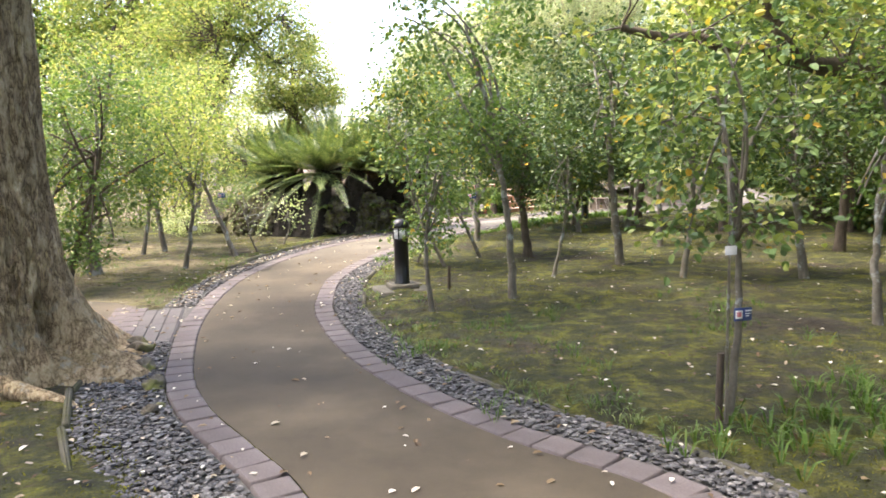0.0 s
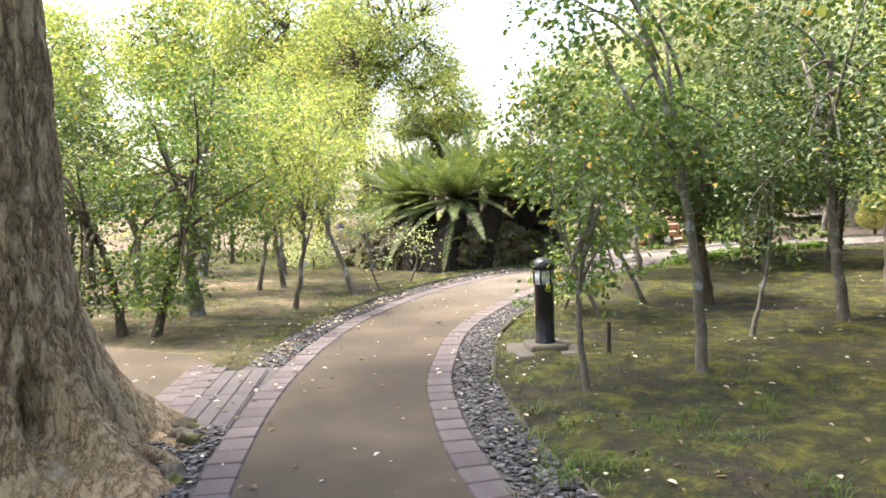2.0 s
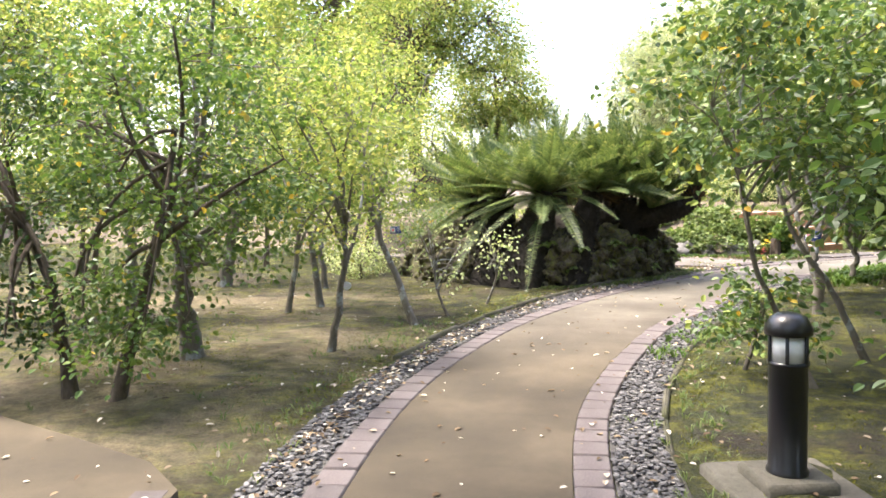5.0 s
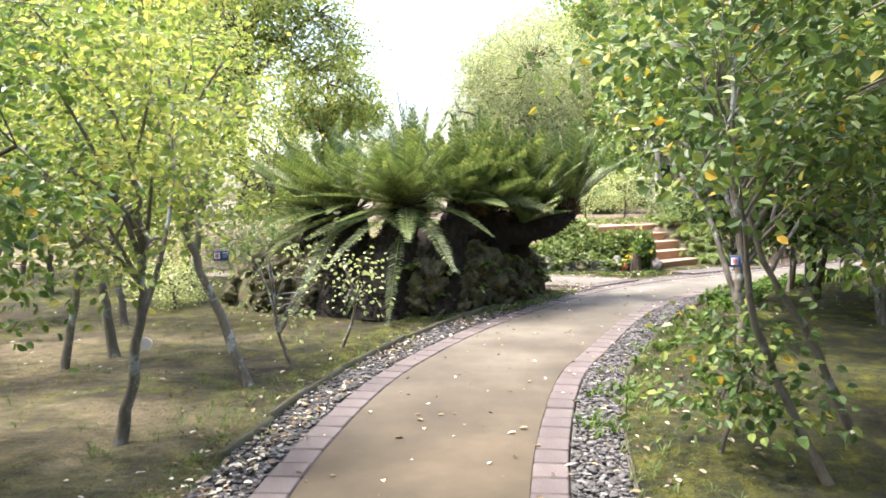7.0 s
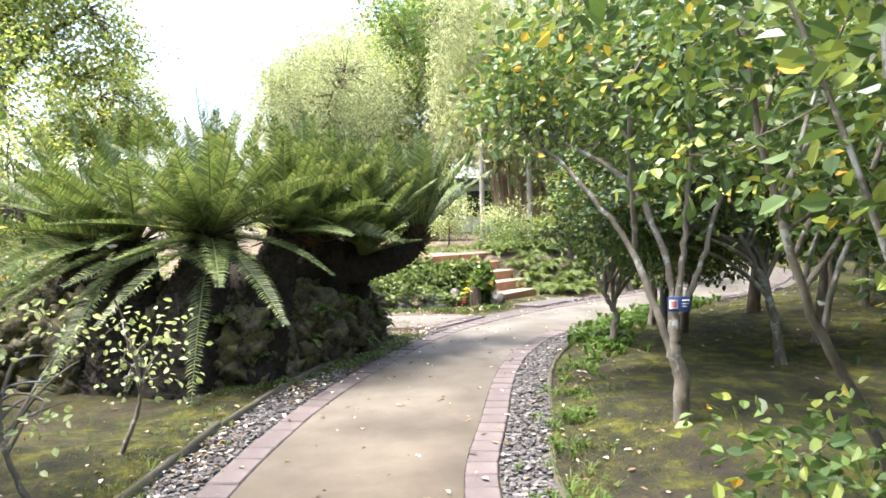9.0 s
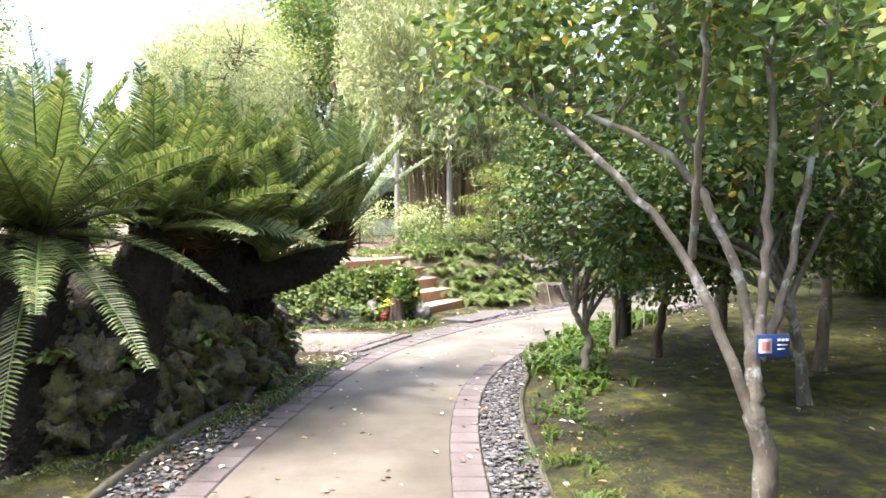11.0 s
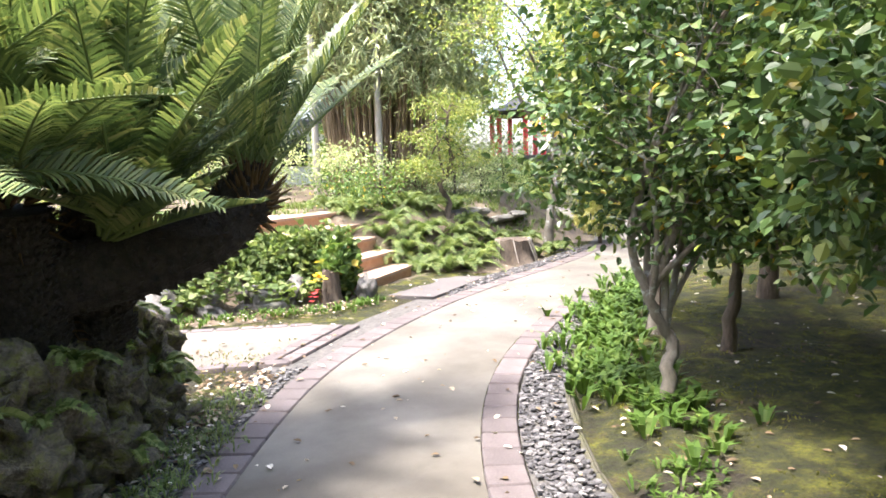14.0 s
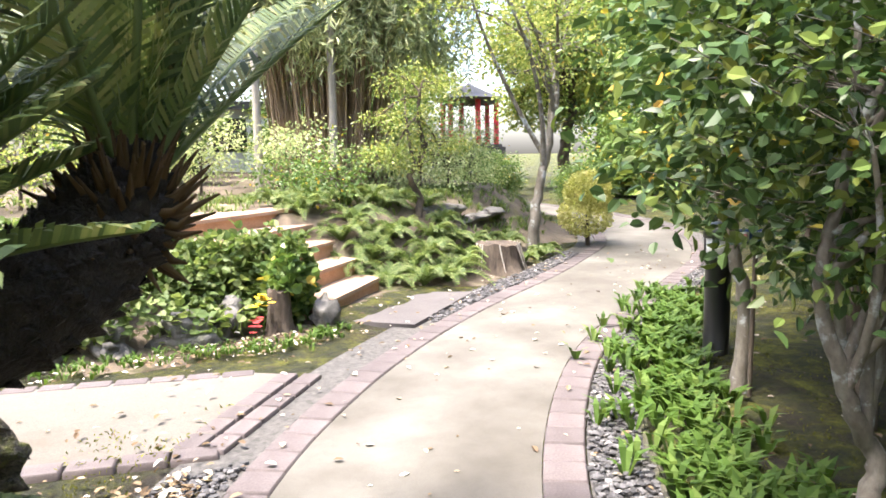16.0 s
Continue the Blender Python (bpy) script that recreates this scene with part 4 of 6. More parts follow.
def cycads():
    rng = np.random.default_rng(33)
    main = thing("cycad", (-1.9, 17.2, 0.7), "large old cycad with a black leaning stem and green feather fronds", "cycad", "cycads")
    # leaning stem reaching out over the path's edge
    cycad_trunk(main, [(-1.1, 0.3, -0.05), (-0.4, 0.25, 0.16), (0.4, 0.2, 0.24), (0.95, 0.2, 0.3), (1.36, 0.25, 0.4), (1.56, 0.28, 0.6), (1.6, 0.3, 0.78)], [0.36, 0.28, 0.2, 0.175, 0.165, 0.15, 0.05], rng)
    cycad_crown(main, (1.57, 0.28, 0.62), (0.15, 0.2, 0.95), 26, 1.4, rng, (0.05, 0.66), 0)
    cycad_crown(main, (0.95, 0.15, 0.5), (-0.25, -0.2, 0.95), 26, 1.2, rng, (0.1, 0.95), 0)
    cycad_crown(main, (0.85, 0.15, 0.42), (0.5, -0.15, 0.8), 20, 0.85, rng, (0.1, 0.8), 0)
    spike = Geo()
    for k in range(130):
        d = unit(rng.normal(0, 1, 3) + np.array((0.1, 0.1, 0.8)))
        b0 = np.array((1.56, 0.28, 0.58)) + d * 0.1
        tube(spike, [b0, b0 + d * 0.05, b0 + d * rng.uniform(0.07, 0.15) + np.array((0, 0, 0.03))], [0.016, 0.011, 0.003], 4)
    tagged(spike.link("old_leaf_base", FROND_DRY, main, "brown spiky old leaf bases"), kind="stuff")
    # some stems fattened and set forward, standing in for deep shade under the fronds
    for at, foot, axis, cnt, ln, wide, dry, lean, fat in (
            ((-2.62, 16.6, 1.4), 0.05, (-0.2, -0.85, 0.62), 34, 1.55, 1.55, 5, (-0.3, -0.6), 0.38), ((-3.35, 16.9, 1.35), 0.05, (-0.55, -0.6, 0.65), 26, 1.5, 1.45, 3, (-0.1, -0.65), 0.36), ((-3.9, 17.5, 1.35), 0.1, (-0.7, -0.15, 0.7), 26, 1.6, 1.4, 1, (-0.2, -0.5), 0.26),
            ((-1.9, 16.95, 1.4), 0.05, (0.1, -0.4, 0.87), 26, 1.35, 1.15, 2, (-0.4, -0.75), 0.3), ((-1.6, 17.7, 1.5), 0.7, (0.1, 0.1, 0.95), 24, 1.5, 0.95, 0, (0, 0.15), 0.2), ((-2.6, 18.0, 1.6), 0.6, (-0.05, 0.2, 0.95), 26, 1.65, 1.3, 1, (0, 0.15), 0.2),
            ((-1.4, 17.3, 1.3), 0.7, (-0.1, -0.25, 0.92), 30, 1.3, 1.1, 1, (0, 0.1), 0.2), ((-1.0, 17.55, 1.35), 0.8, (-0.05, 0.0, 0.95), 24, 1.3, 0.85, 0, (-0.1, 0.1), 0.18)):
        c = thing("cycad", (at[0], at[1], foot), "cycad with a short black stem and arching green fronds", "cycad", "cycads")
        h = at[2] - foot
        cycad_trunk(c, [(lean[0], lean[1], -0.15), (lean[0] * 0.6, lean[1] * 0.6, h * 0.4), (0, 0, h)], [fat * 1.15, fat, 0.17], rng)
        cycad_crown(c, (0, 0, h), axis, cnt, ln, rng, (0.08, wide), dry)
        spike = Geo()
        for k in range(60):
            d = unit(rng.normal(0, 1, 3) + np.asarray(axis) * 0.8)
            b0 = np.array((0, 0, h)) + d * 0.08
            tube(spike, [b0, b0 + d * 0.1, b0 + d * rng.uniform(0.15, 0.3)], [0.014, 0.01, 0.002], 4)
        tagged(spike.link("old_leaf_base", FROND_DRY, c, "brown spiky old leaf bases"), kind="stuff")


cycads()


# ---- trees and shrubs beside the path ----
def lean_points(dx, dy, h, bend=0.0, n=4):
    return [(dx * (k / n) ** 1.2 + bend * math.sin(math.pi * k / n), dy * (k / n) ** 1.2, h * k / n) for k in range(1, n + 1)]


SAP = "slender young tree with bare grey stem and small yellow-green leaves"
# west side of the path: (x, y, lean x, lean y, height, stem radius, crown radius, material)
for i, (x, y, dx, dy, h, r, cr, mat) in enumerate([
        (-3.62, 12.75, -0.75, 0.15, 2.3, 0.045, 0.75, LEAF_FRESH), (-4.05, 11.35, 0.15, 0.0, 1.9, 0.04, 0.6, LEAF_FRESH), (-3.35, 13.25, -0.1, 0.1, 0.85, 0.02, 0.42, LEAF_PALE),
        (-3.12, 14.05, 0.1, 0.0, 0.8, 0.018, 0.28, LEAF_PALE), (-5.3, 13.9, 0.05, 0.0, 2.5, 0.05, 0.9, LEAF_MID), (-5.5, 13.3, 0.2, 0.1, 2.3, 0.04, 0.8, LEAF_FRESH),
        (-5.2, 10.85, 0.3, -0.2, 2.0, 0.1, 1.15, LEAF_MID), (-8.0, 15.9, 0.2, 0.3, 2.8, 0.11, 1.4, LEAF_FRESH), (-6.0, 15.6, 0.2, 0.0, 2.7, 0.05, 1.0, LEAF_FRESH),
        (-7.4, 12.8, -0.2, 0.0, 2.6, 0.07, 1.2, LEAF_MID), (-8.8, 12.1, 0.0, 0.2, 3.0, 0.07, 1.2, LEAF_FRESH), (-6.2, 18.2, 0.3, 0.2, 3.0, 0.07, 1.3, LEAF_FRESH)]):
    tree("young_tree", SAP if mat is not LEAF_MID else "young tree with brown stem and dense green leaves in moss", (x, y, 0), lean_points(dx, dy, h, 0.13 if i % 2 else -0.14), r,
         [(dx, dy, h * 1.05, cr * 1.15, cr * 1.15, cr * 1.25, int(70 * cr) if cr > 0.5 else 5), (dx * 0.7, dy * 0.7, h * 0.66, cr * 0.85, cr * 0.85, cr * 0.45, int(18 * cr) if cr > 0.5 else 2)],
         (30 if cr > 0.5 else 16, 0.055 + 0.008 * cr, 0.15), (BARK_GREY, mat), 100 + i, 7, fork=0.35, group="young trees")

# slim trees before the open square
for i, (x, y, dx, h, cr) in enumerate([(-7.2, 20.6, 0.2, 2.6, 1.0), (-9.0, 19.2, -0.2, 2.9, 1.1), (-8.3, 23.4, 0.1, 3.0, 1.2), (-11.2, 22.0, 0.2, 2.8, 1.1), (-6.2, 23.2, -0.1, 2.7, 1.0), (-12.4, 17.6, 0.1, 2.9, 1.2), (-10.4, 15.6, 0.2, 2.6, 1.0)]):
    tree("young_tree", "slender tree with bare stem and light green crown by the square", (x, y, 0), lean_points(dx, 0.1, h, 0.1), 0.055, [(dx, 0.1, h, cr, cr, cr * 0.8, int(50 * cr)), (dx * 0.5, 0, h * 0.5, cr * 0.6, cr * 0.6, 0.4, 14)],
         (30, 0.08, 0.2), (BARK_DARK, LEAF_MID if i % 2 else LEAF_FRESH), 160 + i, 6, group="young trees")

# a wide shrub with several stems near the side path
for i, (x, y, dx, dy, h) in enumerate([(-5.45, 9.6, -0.8, 0.2, 1.9), (-5.0, 9.55, 0.5, 0.2, 2.0)]):
    tree("shrub", "bushy evergreen shrub with several crooked stems and shiny leaves", (x, y, 0), lean_points(dx, dy, h, 0.1), 0.055,
         [(dx, dy, h, 1.05, 0.9, 0.95, 80), (dx * 0.5, -0.2, 0.7, 0.6, 0.5, 0.35, 26)], (34, 0.06, 0.13), (BARK_DARK, LEAF_MID if i else LEAF_GLOSSY), 140 + i, 7, "shrub")

# low green shrubs beyond the mound
for i, (x, y, h, cr, mat) in enumerate([(-5.2, 19.9, 0.6, 0.75, LEAF_MID), (-6.9, 18.9, 0.7, 0.8, LEAF_FRESH), (-6.2, 21.4, 0.7, 0.9, LEAF_MID), (-8.6, 20.8, 0.7, 0.9, LEAF_MID), (-4.2, 21.2, 0.6, 0.8, LEAF_FRESH), (-10.2, 18.4, 0.7, 0.9, LEAF_MID), (-6.0, 17.1, 0.35, 0.5, LEAF_PALE)]):
    tree("shrub", "low leafy green shrub standing beyond the rock mound", (x, y, 0), [(0.03, 0, h * 0.5), (0, 0.04, h)], 0.03, [(0, 0, h, cr, cr, cr * 0.7, int(50 * cr))], (34, 0.06, 0.15), (BARK_DARK, mat), 170 + i, 7, "shrub", group="low shrubs")

# east side
EAST = [(-0.12, 7.35, 0.1, 0.1, 1.5, 0.028, 0.5, LEAF_MID, 10), (0.75, 7.9, -0.45, 0.3, 3.0, 0.043, 0.95, LEAF_MID, 30), (1.36, 11.5, 0.0, 0.2, 1.9, 0.07, 0.75, LEAF_GLOSSY, 40),
        (1.43, 9.5, 0.2, 0.0, 1.6, 0.025, 0.5, LEAF_GLOSSY, 14), (2.5, 10.2, -0.1, 0.1, 2.8, 0.06, 1.1, LEAF_GLOSSY, 46), (2.95, 8.95, 0.1, 0.0, 2.2, 0.04, 0.9, LEAF_AUTUMN, 34),
        (4.35, 8.7, -0.1, 0.1, 2.2, 0.055, 0.9, LEAF_GLOSSY, 36), (1.58, 4.0, -0.05, 0.1, 1.9, 0.026, 0.55, LEAF_AUTUMN, 14), (3.75, 6.2, 0.1, 0.0, 1.9, 0.04, 0.6, LEAF_MID, 12),
        (4.9, 18.3, 0.2, 0.2, 3.0, 0.09, 1.4, LEAF_GLOSSY, 50), (3.65, 12.2, 0.3, 0.2, 2.5, 0.05, 1.1, LEAF_AUTUMN, 40),
        (6.0, 11.0, 0.0, 0.0, 3.0, 0.08, 1.4, LEAF_GLOSSY, 60), (5.6, 14.5, 0.0, 0.0, 3.1, 0.09, 1.4, LEAF_GLOSSY, 60), (7.4, 8.0, 0.0, 0.0, 3.4, 0.1, 1.6, LEAF_MID, 60)]
for i, (x, y, dx, dy, h, r, cr, mat, tufts) in enumerate(EAST):
    tree("young_tree", "slender young tree with thin brown stem and glossy leaves" if r < 0.06 else "small evergreen tree with a dark stem in mossy ground", (x, y, 0), lean_points(dx, dy, h, 0.09 if i % 2 else -0.09), r,
         [(dx, dy, h, cr, cr, cr * 0.75, int(tufts * 1.3)), (dx * 0.6, dy * 0.6, h * 0.62, cr * 0.75, cr * 0.75, cr * 0.4, int(tufts * 0.6))],
         (36, 0.055 + 0.012 * cr, 0.14), (BARK_DARK if r > 0.065 else BARK_GREY, mat), 200 + i, 6, group="young trees")

# camellias close to the lamp, with leaves yellowing here and there
CAM = "camellia shrub with crooked pale stems and dark glossy leaves, some yellow"
for i, (x, y, tr, r, crowns) in enumerate([
        (-0.42, 11.0, [(0.12, 0.1, 0.3), (0.2, 0.1, 0.55)], 0.02, [(0.1, 0.0, 0.48, 0.36, 0.36, 0.25, 15)]),
        (0.05, 10.6, [(-0.25, 0.1, 0.5), (-0.45, 0.0, 1.0), (-0.55, 0.0, 1.7), (-0.5, 0.1, 2.3)], 0.026, [(-0.5, 0.0, 2.15, 0.85, 0.9, 0.85, 58), (0.3, 0.2, 1.9, 0.7, 0.8, 0.8, 36)]),
        (0.62, 11.5, [(-0.3, 0.0, 0.6), (-0.6, 0.0, 1.1), (-0.75, 0.1, 1.8), (-0.8, 0.2, 2.5)], 0.028, [(-0.5, 0.1, 2.3, 1.0, 0.9, 0.9, 60), (0.3, 0.3, 1.8, 0.7, 0.8, 0.7, 30)])]):
    tree("camellia", CAM, (x, y, 0), tr, r, crowns, (34, 0.07, 0.15), (BARK_GREY, LEAF_AUTUMN), 260 + i, 6, "shrub", group="camellias")


# the forked camellia with the blue label
def forked_camellia():
    base = (0.64, 13.45, 0.07)
    ob = thing("camellia", base, "forked camellia with pale grey stems, lichen and yellowing leaves", "tree", "camellias")
    rng = np.random.default_rng(61)
    twigs, green = Geo(), Geo()
    forks = [([(0, 0, -0.05), (0.02, 0, 0.3), (-0.05, 0.02, 0.52), (-0.02, 0.05, 0.7), (0.02, 0.08, 0.88)], 0.0701, 0.03),
             ([(-0.05, 0.02, 0.5), (-0.13, 0.05, 0.71), (-0.17, 0.17, 0.98), (-0.18, 0.28, 1.22), (-0.3, 0.42, 1.45), (-0.42, 0.55, 1.65), (-0.44, 1.15, 2.03), (-0.7, 1.8, 2.35)], 0.034, 0.014),
             ([(-0.05, 0.02, 0.5), (0.02, 0.08, 0.85), (0.03, 0.19, 1.18), (-0.14, 0.35, 1.78), (-0.26, 0.95, 1.95), (-0.5, 1.6, 2.25)], 0.034, 0.014),
             ([(0.02, 0.05, 0.85), (0.1, 0.1, 1.3), (0.2, 0.15, 1.9), (0.3, 0.3, 2.6)], 0.03, 0.014),
             ([(0.02, 0.05, 0.75), (0.25, 0.1, 1.1), (0.5, 0.2, 1.7), (0.8, 0.3, 2.4)], 0.028, 0.012),
             ([(-0.18, 0.28, 1.22), (-0.3, 0.1, 1.7), (-0.45, -0.1, 2.3)], 0.026, 0.012),
             ([(-0.14, 0.35, 1.78), (-0.3, 0.3, 2.3), (-0.6, 0.5, 2.9)], 0.026, 0.01)]
    ends = []
    for pts, r0, r1 in forks:
        p = spline3(pts, 22)
        p[3:] += rng.normal(0, 0.006, p[3:].shape)
        wood = Geo()
        tube(wood, p, np.linspace(r0 * 0.86, r1, 22) * (1 + rng.normal(0, 0.05, 22)), 10)
        wood.link("trunk" if r0 > 0.07 else "limb", BARK_GREY, ob)
        if len(pts) > 3 or r0 < 0.03:
            ends.append(p[10:])
    sp = np.concatenate(ends)
    tc = []
    for c, ax, n in (((-0.1, 0.8, 2.7), (1.0, 1.1, 0.6), 95), ((0.5, 0.4, 2.4), (0.9, 0.9, 0.75), 75), ((-0.55, 1.45, 2.5), (0.45, 0.6, 0.4), 30)):
        w = unit(rng.normal(0, 1, (n, 3))) * rng.uniform(0.3, 1, (n, 1)) ** 0.5
        tc.append(np.array(c) + w * np.array(ax))
    tc = np.concatenate(tc)
    for q in tc:
        j = np.argmin(np.sum((sp - q) ** 2, 1))
        tube(twigs, curve(sp[j], q, rng, 4, 0, 0.1), np.linspace(0.008, 0.002, 4), 4, cap=False)
    off = rng.normal(0, 0.15, (len(tc), 32, 3))
    leaves(green, (tc[:, None] + off).reshape(-1, 3), 0.07, rng, 0, 1.0, 0.5, 0.3, unit(off).reshape(-1, 3) * 0.8)
    tagged(twigs.link("branching", BARK_GREY, ob), kind="stuff")
    tagged(green.link("crown", LEAF_AUTUMN, ob, smooth=False), kind="stuff")


forked_camellia()

# broad camellias where the path bends, and the dark grove behind
tree("camellia", "camellia with crooked mottled stems and dense dark glossy leaves", (1.74, 16.62, 0), [(0.05, 0.02, 0.2), (0.1, 0.06, 0.4), (-0.03, 0.1, 0.65), (-0.12, 0.15, 1.0), (0.05, 0.1, 1.6)], 0.046,
     [(0.22, 0.1, 1.8, 0.86, 0.9, 0.85, 120), (0.4, -0.7, 1.35, 0.65, 0.55, 0.5, 50), (0.3, 0.2, 2.6, 0.8, 0.9, 0.5, 50), (0.4, 0.1, 1.2, 0.3, 0.3, 0.3, 14)], (46, 0.066, 0.14), (BARK_GREY, LEAF_GLOSSY), 301, 4, group="camellias", fork=0.42)
tree("camellia", "camellia with thin twin stems and dark glossy leaves", (3.05, 18.0, 0), [(0.05, 0.0, 0.5), (-0.03, 0.05, 1.0), (0.0, 0.1, 1.6), (0.1, 0.1, 2.3)], 0.05,
     [(0.4, 0.1, 2.1, 0.9, 1.0, 0.9, 105), (0.1, 0.3, 1.45, 0.4, 0.4, 0.3, 16)], (46, 0.066, 0.14), (BARK_GREY, LEAF_AUTUMN), 302, 7, group="camellias", fork=0.5)
tree("camellia", "camellia with low leafy boughs reaching over the moss", (2.85, 15.15, 0), [(-0.1, 0.0, 0.5), (-0.3, 0.0, 1.0), (-0.5, 0.05, 1.5), (-0.5, 0.1, 2.3)], 0.05,
     [(-1.6, 0.05, 1.42, 0.34, 0.34, 0.32, 32), (-0.8, 0.15, 2.0, 0.7, 0.7, 0.65, 70), (0.2, 0.2, 2.4, 1.0, 1.0, 0.7, 60), (0.4, 0.3, 1.5, 0.7, 0.7, 0.4, 30)], (44, 0.075, 0.14), (BARK_GREY, LEAF_GLOSSY), 303, 6, group="camellias", fork=0.35)
for i, (x, y, h, cr, mat) in enumerate([(4.05, 16.05, 3.0, 1.3, LEAF_GLOSSY), (7.2, 18.6, 3.6, 1.7, LEAF_GLOSSY),
                                        (6.4, 16.2, 3.4, 1.5, LEAF_GLOSSY), (8.4, 20.6, 3.4, 1.5, LEAF_MID), (3.1, 17.3, 2.0, 0.8, LEAF_AUTUMN), (7.6, 13.6, 3.6, 1.6, LEAF_GLOSSY), (9.6, 17.0, 4.0, 1.9, LEAF_GLOSSY)]):
    tree("camellia", "dark camellia tree with leaning brown stems in the shady grove", (x, y, 0), lean_points(-0.25 if i % 2 else 0.2, 0.15, h, 0.12), 0.04 + 0.014 * cr,
         [(0, 0.1, h, cr * 1.1, cr * 1.1, cr * 0.75, int(70 * cr)), (0.1, -0.2, h * 0.58, cr, cr, cr * 0.5, int(50 * cr))], (36, 0.08, 0.18), (BARK_GREY if i < 3 else BARK_DARK, mat), 320 + i, 7, group="camellias")


# ---- labels on stakes and stems ----
def plant_label(at, turn, label, size=1.0):
    ob = thing("plant_label", at, label, "sign", "plant labels")
    g = Geo()
    box(g, (0, 0, 0), (0.15, 0.008, 0.1), 0, 0, 0.002)
    g.link("plate", BLUE_SIGN, ob)
    g = Geo()
    box(g, (-0.037, -0.0065, 0.0), (0.058, 0.004, 0.062))
    g.link("picture", WHITE_PAINT, ob, "white square picture frame")
    g = Geo()
    box(g, (-0.037, -0.0095, 0.0), (0.036, 0.003, 0.038))
    g.link("print", PINK_PAINT, ob, "pink flower print")
    for k, (x, z, w) in enumerate(((0.028, 0.026, 0.016), (0.046, 0.026, 0.013), (0.063, 0.026, 0.012), (0.04, 0.004, 0.045), (0.035, -0.014, 0.034))):
        g = Geo()
        box(g, (x, -0.0055, z), (w, 0.003, 0.011 if k < 3 else 0.005))
        g.link("lettering", WHITE_PAINT, ob, "white lettering")
    ob.matrix_basis = pose(*at, 0, 0, turn) @ Matrix.Scale(size, 4)


plant_label((0.56, 13.33, 0.92), -18, "blue plant label with a pink picture tied to the camellia stem")
plant_label((1.63, 3.93, 0.64), 12, "blue plant label with a pink picture on a slender stem", 0.72)

plant_label((-3.8, 12.68, 1.08), 16, "blue plant label with a pink picture on a leaning stem", 0.8)
plant_label((2.97, 17.9, 0.95), -38, "blue plant label with a pink picture by the camellia", 0.85)


def hanging_tag(at):
    ob = thing("hanging_tag", at, "round white tag hanging from a sapling stem", "tag")
    g = Geo()
    v = np.array([(0.045 * math.cos(a), y, 0.04 * math.sin(a)) for y in (-0.004, 0.004) for a in np.arange(16) * math.pi / 8])
    g.add(v, [(i, (i + 1) % 16, 16 + (i + 1) % 16, 16 + i) for i in range(16)])
    g.add(v, [tuple(range(16)), tuple(range(31, 15, -1))])
    g.link("disc", WHITE_PAINT, ob, smooth=False)
    g = Geo()
    tube(g, [(0, 0, 0.035), (-0.05, 0.0, 0.09), (-0.12, 0.0, 0.12)], [0.002, 0.002, 0.002], 4)
    g.link("string", TIMBER, ob)


hanging_tag((-3.88, 11.42, 0.62))


def stake(at, h, r, label, mat, flag=False):
    ob = thing("plant_stake", at, label, "stake", "plant stakes")
    g = Geo()
    tube(g, [(0, 0, -0.05), (0.003, 0, h * 0.5), (0.008, 0, h)], [r, r, r * 0.95], 8)
    g.link("rod", mat, ob)
    if flag:
        g = Geo()
        box(g, (0.01, -r - 0.006, h * 0.9), (0.07, 0.006, 0.05), 0.2, 0, 0.002)
        g.link("tag", WHITE_PAINT, ob, "small white tag")


stake((0.06, 8.6, 0), 0.3, 0.02, "short dark wooden stake in the moss", BARK_DARK)
stake((1.56, 3.97, 0), 1.1, 0.008, "thin cane with a white tag beside a sapling", BARK_GREY, True)
stake((1.54, 4.02, 0), 0.4, 0.022, "dark stake tied beside a sapling", BARK_DARK)
stake((-8.75, 11.95, 0), 0.55, 0.03, "dark stake with a tag in the moss", BARK_DARK, True)
stake((3.02, 17.9, 0), 0.95, 0.014, "thin stake with a small tag tied to a stem", BARK_DARK, True)
stake((4.35, 19.1, 0), 0.5, 0.012, "thin pale stake in the border plants", TIMBER)


# ---- the bank by the steps ----
def on_ground(x, y, dz=0.0):
    return (x, y, float(lie([(x, y)])[0]) + dz)


def fern(at, size, rng, count=15, mat=FERN, label="bright green fern with arching fronds on the bank"):
    ob = thing("fern", at, label, "fern", "ferns")
    for k in range(count):
        th = k * 2.4 + rng.normal(0, 0.2)
        s, g = Geo(), Geo()
        frond(s, g, np.array((0, 0, 0.02)), (math.cos(th), math.sin(th), rng.uniform(0.7, 2.2)), size * 1.15 * rng.uniform(0.7, 1.1), rng, 0.65, 0, 17, size * 0.17)
        leafy("frond", s, g, mat, ob)


